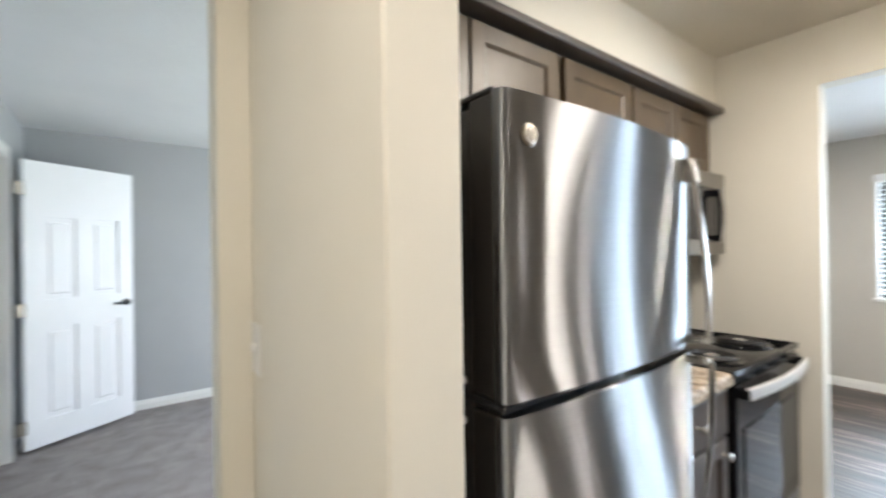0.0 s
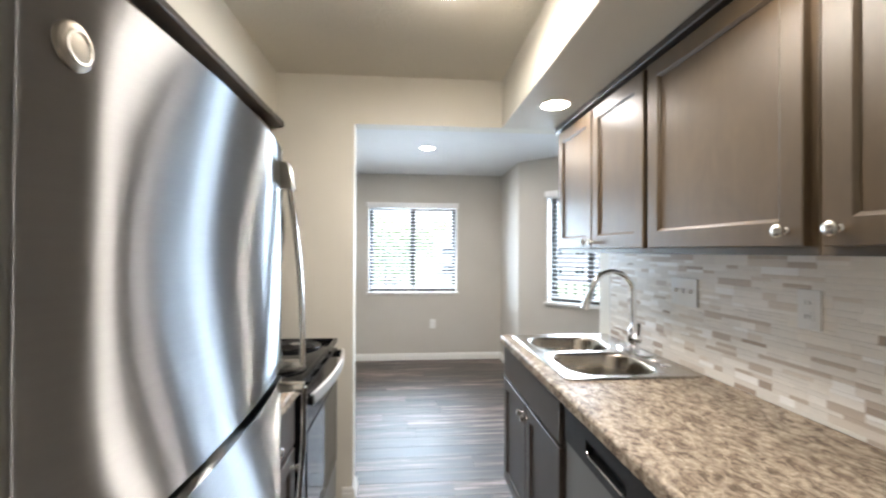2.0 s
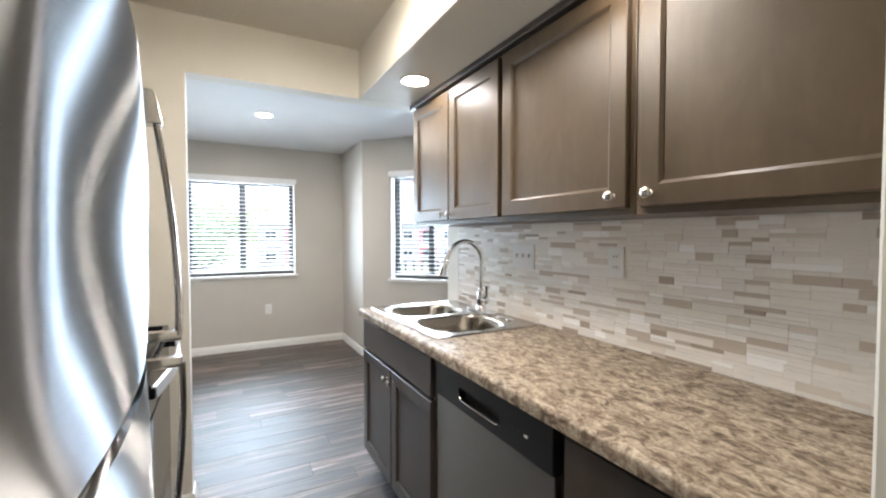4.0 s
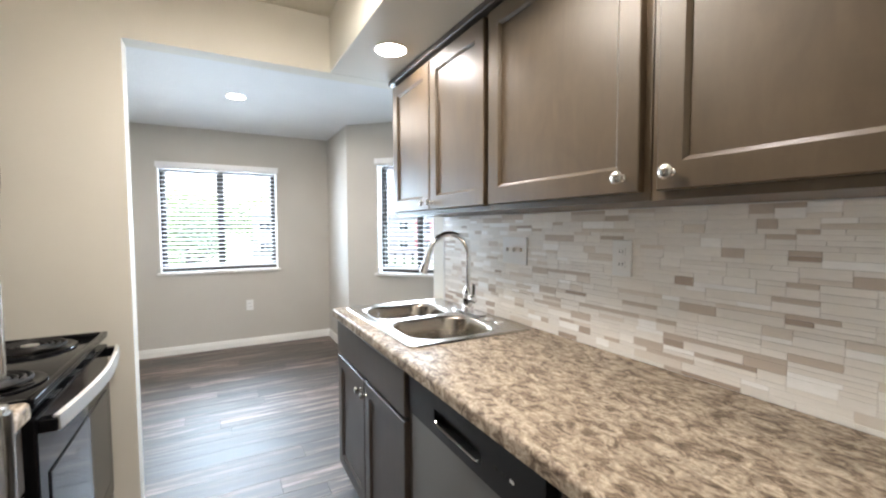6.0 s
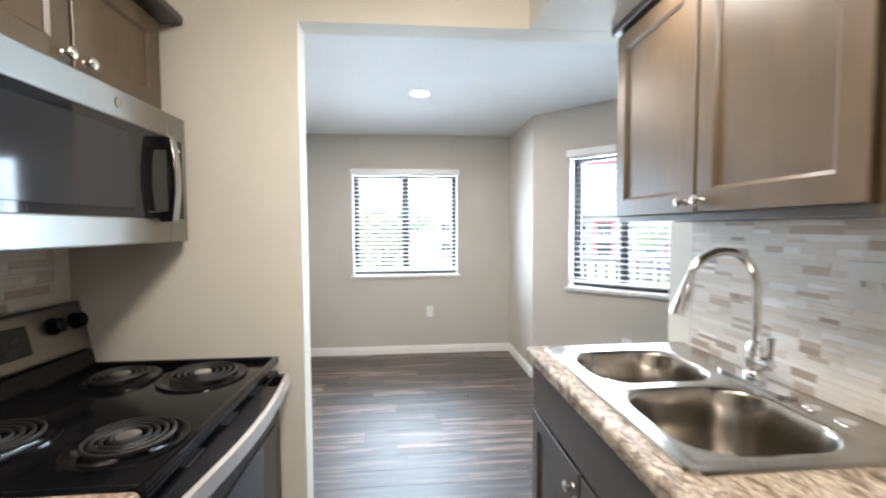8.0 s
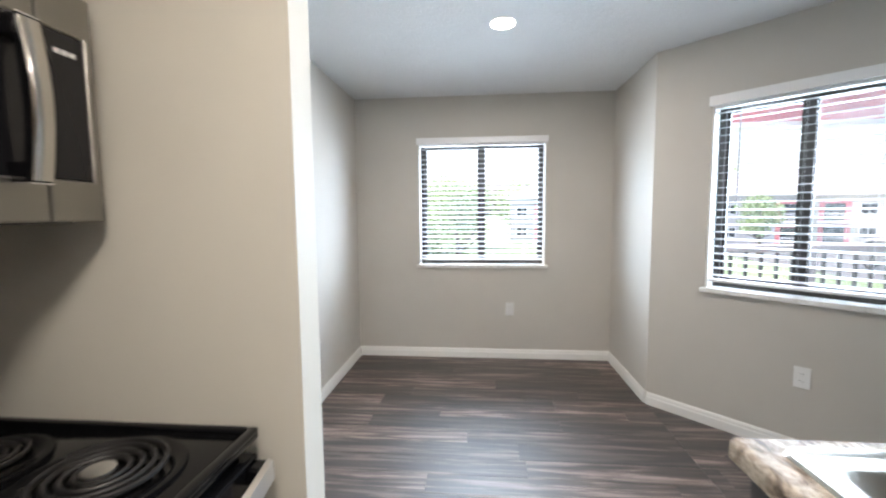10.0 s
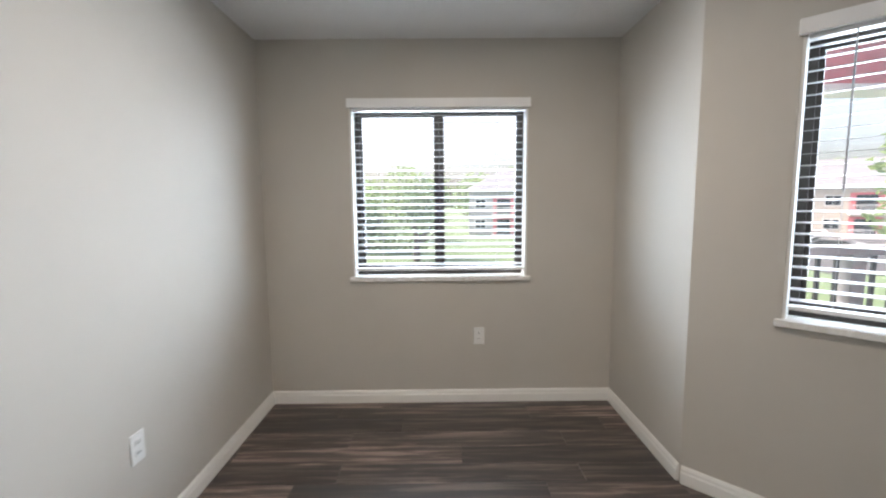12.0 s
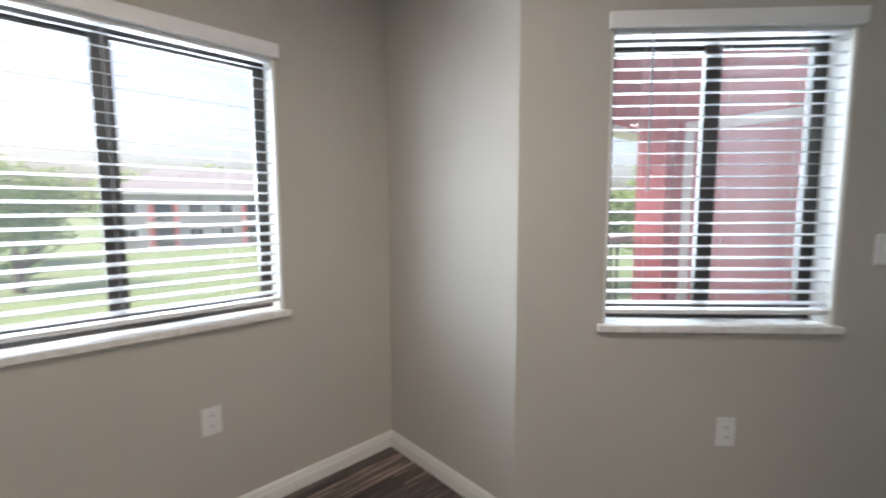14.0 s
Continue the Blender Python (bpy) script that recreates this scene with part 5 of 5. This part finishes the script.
for k in range(9):
    tree(85 + 5 * math.sin(k * 2.1), -95 + k * 11, 12.5 + 1.5 * math.sin(k * 1.3), 7.0, 20 + k, "distant tree behind the apartment buildings", 0.1, 1500)
for k in range(7):
    tree(82 + 4 * math.sin(k * 1.7), 20 + k * 11, 11.5 + 1.5 * math.sin(k * 2.3), 7.0, 40 + k, "distant tree behind the lawn", 0.1, 1500)


def shrub_row():
    rng = random.Random(99)
    bm = fresh()
    for k in range(26):
        leaf_cloud(bm, (39 + rng.uniform(-1, 1), 2.5 + k * 1.2, GZ + 1.0 + rng.uniform(-0.2, 0.5)), (1.3, 1.2, 1.5), 160, 0.4, rng)
    solo("shrub_border", bm, LEAVES, (39, 18, GZ), "uneven green shrub border behind the lawn", "shrubs", "stuff")


shrub_row()


def apartment(m, length, depth, storeys, wall_mat, label, bays):
    """A pitched-roof apartment house; its long front lies on local y = 0 and faces -y."""
    o = m @ Vector((length / 2, depth / 2, 0))
    h = thing("apartment_building", o, label, "building", "apartment buildings")
    H = 2.75 * storeys + 0.6
    part("wall", one_box(0, length, 0, depth, 0, H), wall_mat, h, m=m)
    bm = fresh()
    ov = 0.6
    rz = H + depth * 0.3
    inset = depth * 0.42
    c = [bm.verts.new(v) for v in ((-ov, -ov, H), (length + ov, -ov, H), (length + ov, depth + ov, H), (-ov, depth + ov, H), (inset, depth / 2, rz), (length - inset, depth / 2, rz))]
    for f in ((0, 1, 5, 4), (1, 2, 5), (2, 3, 4, 5), (3, 0, 4), (3, 2, 1, 0)):
        bm.faces.new([c[i] for i in f])
    part("roof", bm, SHINGLE, h, "grey shingle hip roof", m=m)
    part("fascia", one_box(-ov, length + ov, -ov - 0.02, -ov + 0.02, H - 0.2, H + 0.02), WHITE_OUT, h, m=m)
    step = length / bays
    for b in range(bays):
        for s in range(storeys):
            x, z = b * step + step / 2, s * 2.75
            if b % 3 == 1:
                bal_ = part("balcony", one_box(x - 1.5, x + 1.5, -1.4, 0.0, z - 0.1, z + 0.12), WHITE_OUT, h, "white balcony", m=m)
                bm = fresh()
                box(bm, x - 1.5, x + 1.5, -1.4, -1.34, z + 0.95, z + 1.03)
                for q in range(13):
                    box(bm, x - 1.46 + q * 0.24, x - 1.42 + q * 0.24, -1.39, -1.35, z + 0.12, z + 0.95)
                part("railing", bm, WHITE_OUT, bal_, m=m)
                part("recess", one_box(x - 1.4, x + 1.4, -0.03, 0.0, z + 0.13, z + 2.4), SIDING_RED, h, "red balcony wall", m=m)
                part("patio_door", one_box(x - 0.9, x + 0.9, -0.06, -0.03, z + 0.14, z + 2.15), CAR_GLASS, h, "glass patio door", m=m)
            else:
                w = part("window", one_box(x - 0.75, x + 0.75, -0.05, 0.0, z + 0.9, z + 2.15), WHITE_OUT, h, m=m)
                part("pane", one_box(x - 0.66, x - 0.03, -0.07, -0.045, z + 0.98, z + 2.07), CAR_GLASS, w, m=m)
                part("pane", one_box(x + 0.03, x + 0.66, -0.07, -0.045, z + 0.98, z + 2.07), CAR_GLASS, w, m=m)
    return h


# fronts turned towards the viewer's side
apartment(pose(60.0, -3.4, GZ, 0, 0, -100), 34.0, 10.0, 2, SIDING_GREY, "two-storey grey apartment building with a hip roof", 11)
apartment(pose(62.0, -30.0, GZ, 0, 0, -125), 34.0, 11.0, 2, SIDING_TAN, "tan and red apartment building beyond the parking lot", 12)


def car(x, y, turn, paint_mat, label):
    m = pose(x, y, GZ + 0.03, 0, 0, turn)
    c = thing("parked_car", (x, y, GZ + 0.03), label, "car", "parked cars")
    side = [(-2.2, 0.35), (-2.25, 0.75), (-1.9, 0.95), (-1.3, 1.0), (-0.75, 1.42), (0.7, 1.45), (1.35, 1.02), (2.1, 0.88), (2.25, 0.6), (2.2, 0.32)]
    bm = fresh()
    a = [bm.verts.new((px_, -0.88, pz_)) for px_, pz_ in side]
    b = [bm.verts.new((px_, 0.88, pz_)) for px_, pz_ in side]
    ring_faces(bm, a, b)
    bm.faces.new(a[::-1])
    bm.faces.new(b)
    part("body", bm, paint_mat, c, m=m)
    for sy in (-0.885, 0.885):
        bm = fresh()
        vs = [bm.verts.new((px_, sy, pz_)) for px_, pz_ in ((-1.15, 1.02), (-0.7, 1.36), (0.62, 1.38), (1.2, 1.02))]
        vt = [bm.verts.new((v.co.x, sy * 0.99, v.co.z)) for v in vs]
        ring_faces(bm, vs, vt)
        bm.faces.new(vs)
        bm.faces.new(vt[::-1])
        part("side_window", bm, CAR_GLASS, c, m=m)
        for wx in (-1.35, 1.35):
            wh = part("wheel", lathe(fresh(), [(0.31, -0.1), (0.33, -0.06), (0.33, 0.06), (0.31, 0.1)], m @ pose(wx, sy * 0.9, 0.33, 90), 18), RUBBER, c, smooth=True)
            part("rim", lathe(fresh(), [(0.2, -0.104), (0.19, 0.104)], m @ pose(wx, sy * 0.9, 0.33, 90), 14), HANDLE_STEEL, wh)
    part("windscreen", box(fresh(), -0.02, 0.02, -0.78, 0.78, -0.32, 0.3), CAR_GLASS, c, m=m @ pose(1.03, 0, 1.235, 0, -56.5, 0))
    return c


for k, (cx, cy, col, nm) in enumerate(((36.0, -30.5, (0.55, 0.56, 0.58), "silver"), (39.5, -33.0, (0.06, 0.07, 0.1), "dark blue"), (43.0, -35.5, (0.7, 0.7, 0.7), "white"), (33.0, -28.0, (0.12, 0.12, 0.13), "dark grey"))):
    cm = Mat("car_paint_" + nm.replace(" ", "_"), col, 0.3)
    cm.set("Coat Weight", 0.8)
    car(cx, cy, 40, cm.m, nm + " sedan parked on the asphalt")

# ---- backsplash tiles ----


def tile_rows(x0, x1, z0, z1, seed):
    """Interlocking strips: bands cut into blocks, each block split into thin and tall courses of one or two tiles."""
    rng = random.Random(seed)
    out = []
    z = z0
    while z < z1 - 0.008:
        band = min(0.036, z1 - z)
        x = x0
        w = rng.uniform(0.04, 0.15)
        while x < x1 - 0.004:
            w = min(w, x1 - x)
            zz = z
            for f in rng.choice(((1, 2), (2, 1), (1.5, 1.5), (1, 1, 1), (2, 1))):
                h = band * f / 3
                cut = w * rng.choice((0.35, 0.5, 0.65)) if w > 0.09 and rng.random() < 0.55 else w
                out.append((x + cut / 2, zz + h / 2, cut, h))
                if cut < w:
                    out.append((x + (cut + w) / 2, zz + h / 2, w - cut, h))
                zz += h
            x += w
            w = rng.choice((0.06, 0.09, 0.12, 0.15, 0.15))
        z += band
    return out


structure("backsplash_bed", one_box(0.664, 2.752, YR + 0.0005, YR + 0.0065, 0.9145, ZU - 0.001), GROUT, "pale grout bed of the backsplash", "backsplash")
sp = thing("backsplash", (1.7, YR + 0.004, 0.915), "mosaic backsplash of cream, white and taupe strip tiles", "backsplash", kind="structure")
shared = {}
rng = random.Random(5)
count = 0
rest = fresh()
for cx, cz, w, h in sorted(tile_rows(0.666, 2.742, 0.916, ZU - 0.002, 11), key=lambda t: t[0]):
    depth = round(0.0055 + rng.choice((0, 0.0003, 0.0007)), 4)
    if cx > 0.95 and count < 300:
        key = (round(w, 3), round(h, 3), depth)
        if key not in shared:
            shared[key] = mesh_of("tile", one_box(-w / 2 + 0.0003, w / 2 - 0.0003, 0, depth, -h / 2 + 0.0003, h / 2 - 0.0003, 0.0005), TILE)
        piece("tile", shared[key], sp, (cx, YR + 0.003, cz))
        count += 1
    else:
        box(rest, cx - w / 2 + 0.0003, cx + w / 2 - 0.0003, YR + 0.003, YR + 0.003 + depth, cz - h / 2 + 0.0003, cz + h / 2 - 0.0003)
tagged(part("tile_field", rest, TILE_ISLAND, sp), kind="stuff")
part("edge_strip", one_box(2.742, 2.752, YR + 0.0005, YR + 0.011, 0.9145, ZU - 0.001, 0.001), WHITE_PLASTIC, sp, "white edge trim")
sp2 = thing("backsplash", (2.2, YB - 0.004, 0.915), "mosaic backsplash behind the range", "backsplash", kind="structure")
rest = one_box(1.475, 2.79, YB - 0.004, YB - 0.0005, 0.9145, 1.387)
part("grout_bed", rest, GROUT, sp2)
rest = fresh()
count = 0
for cx, cz, w, h in sorted(tile_rows(1.476, 2.72, 0.916, 1.386, 29), key=lambda t: -t[0]):
    if count >= 300:
        box(rest, cx - w / 2 + 0.0003, cx + w / 2 - 0.0003, YB - 0.011, YB - 0.003, cz - h / 2 + 0.0003, cz + h / 2 - 0.0003)
        continue
    count += 1
    key = (round(w, 3), round(h, 3), 0.008)
    if key not in shared:
        shared[key] = mesh_of("tile", one_box(-w / 2 + 0.0003, w / 2 - 0.0003, 0, 0.008, -h / 2 + 0.0003, h / 2 - 0.0003, 0.0005), TILE)
    piece("tile", shared[key], sp2, (cx, YB - 0.011, cz))
if rest.verts:
    tagged(part("tile_field", rest, TILE_ISLAND, sp2), kind="stuff")

# ---- floor planks ----
PW, PL = 0.152, 1.22
plank_meshes = {}
rng = random.Random(3)


def lay_planks(x0, x1, start, y1):
    x = x0
    while x < x1 - 0.01:
        w = min(PW, x1 - x)
        y0 = max(start, x - 5.607) if start < -1.0 else start
        y = y0 - rng.uniform(0.0, 1.0) * PL
        while y < y1:
            a, b = max(y, y0), min(y + PL, y1)
            y += PL
            if b - a < 0.02:
                continue
            L = round(b - a, 3)
            key = (round(w, 3), L)
            if key not in plank_meshes:
                plank_meshes[key] = mesh_of("plank", one_box(-w / 2 + 0.0006, w / 2 - 0.0006, -L / 2 + 0.0006, L / 2 - 0.0006, -0.006, 0.0, 0.0012), PLANK)
            piece("plank", plank_meshes[key], floor, (x + w / 2, (a + b) / 2, 0.0))
        x += w


lay_planks(XO0 + 0.02, XF, -0.64, 1.65)
lay_planks(0.57, XO0 + 0.02, -0.6, 1.65)
lay_planks(XO0 + 0.02, 4.94, -3.5, -0.64)
lay_planks(-0.9, 0.57, -0.72, 1.5)
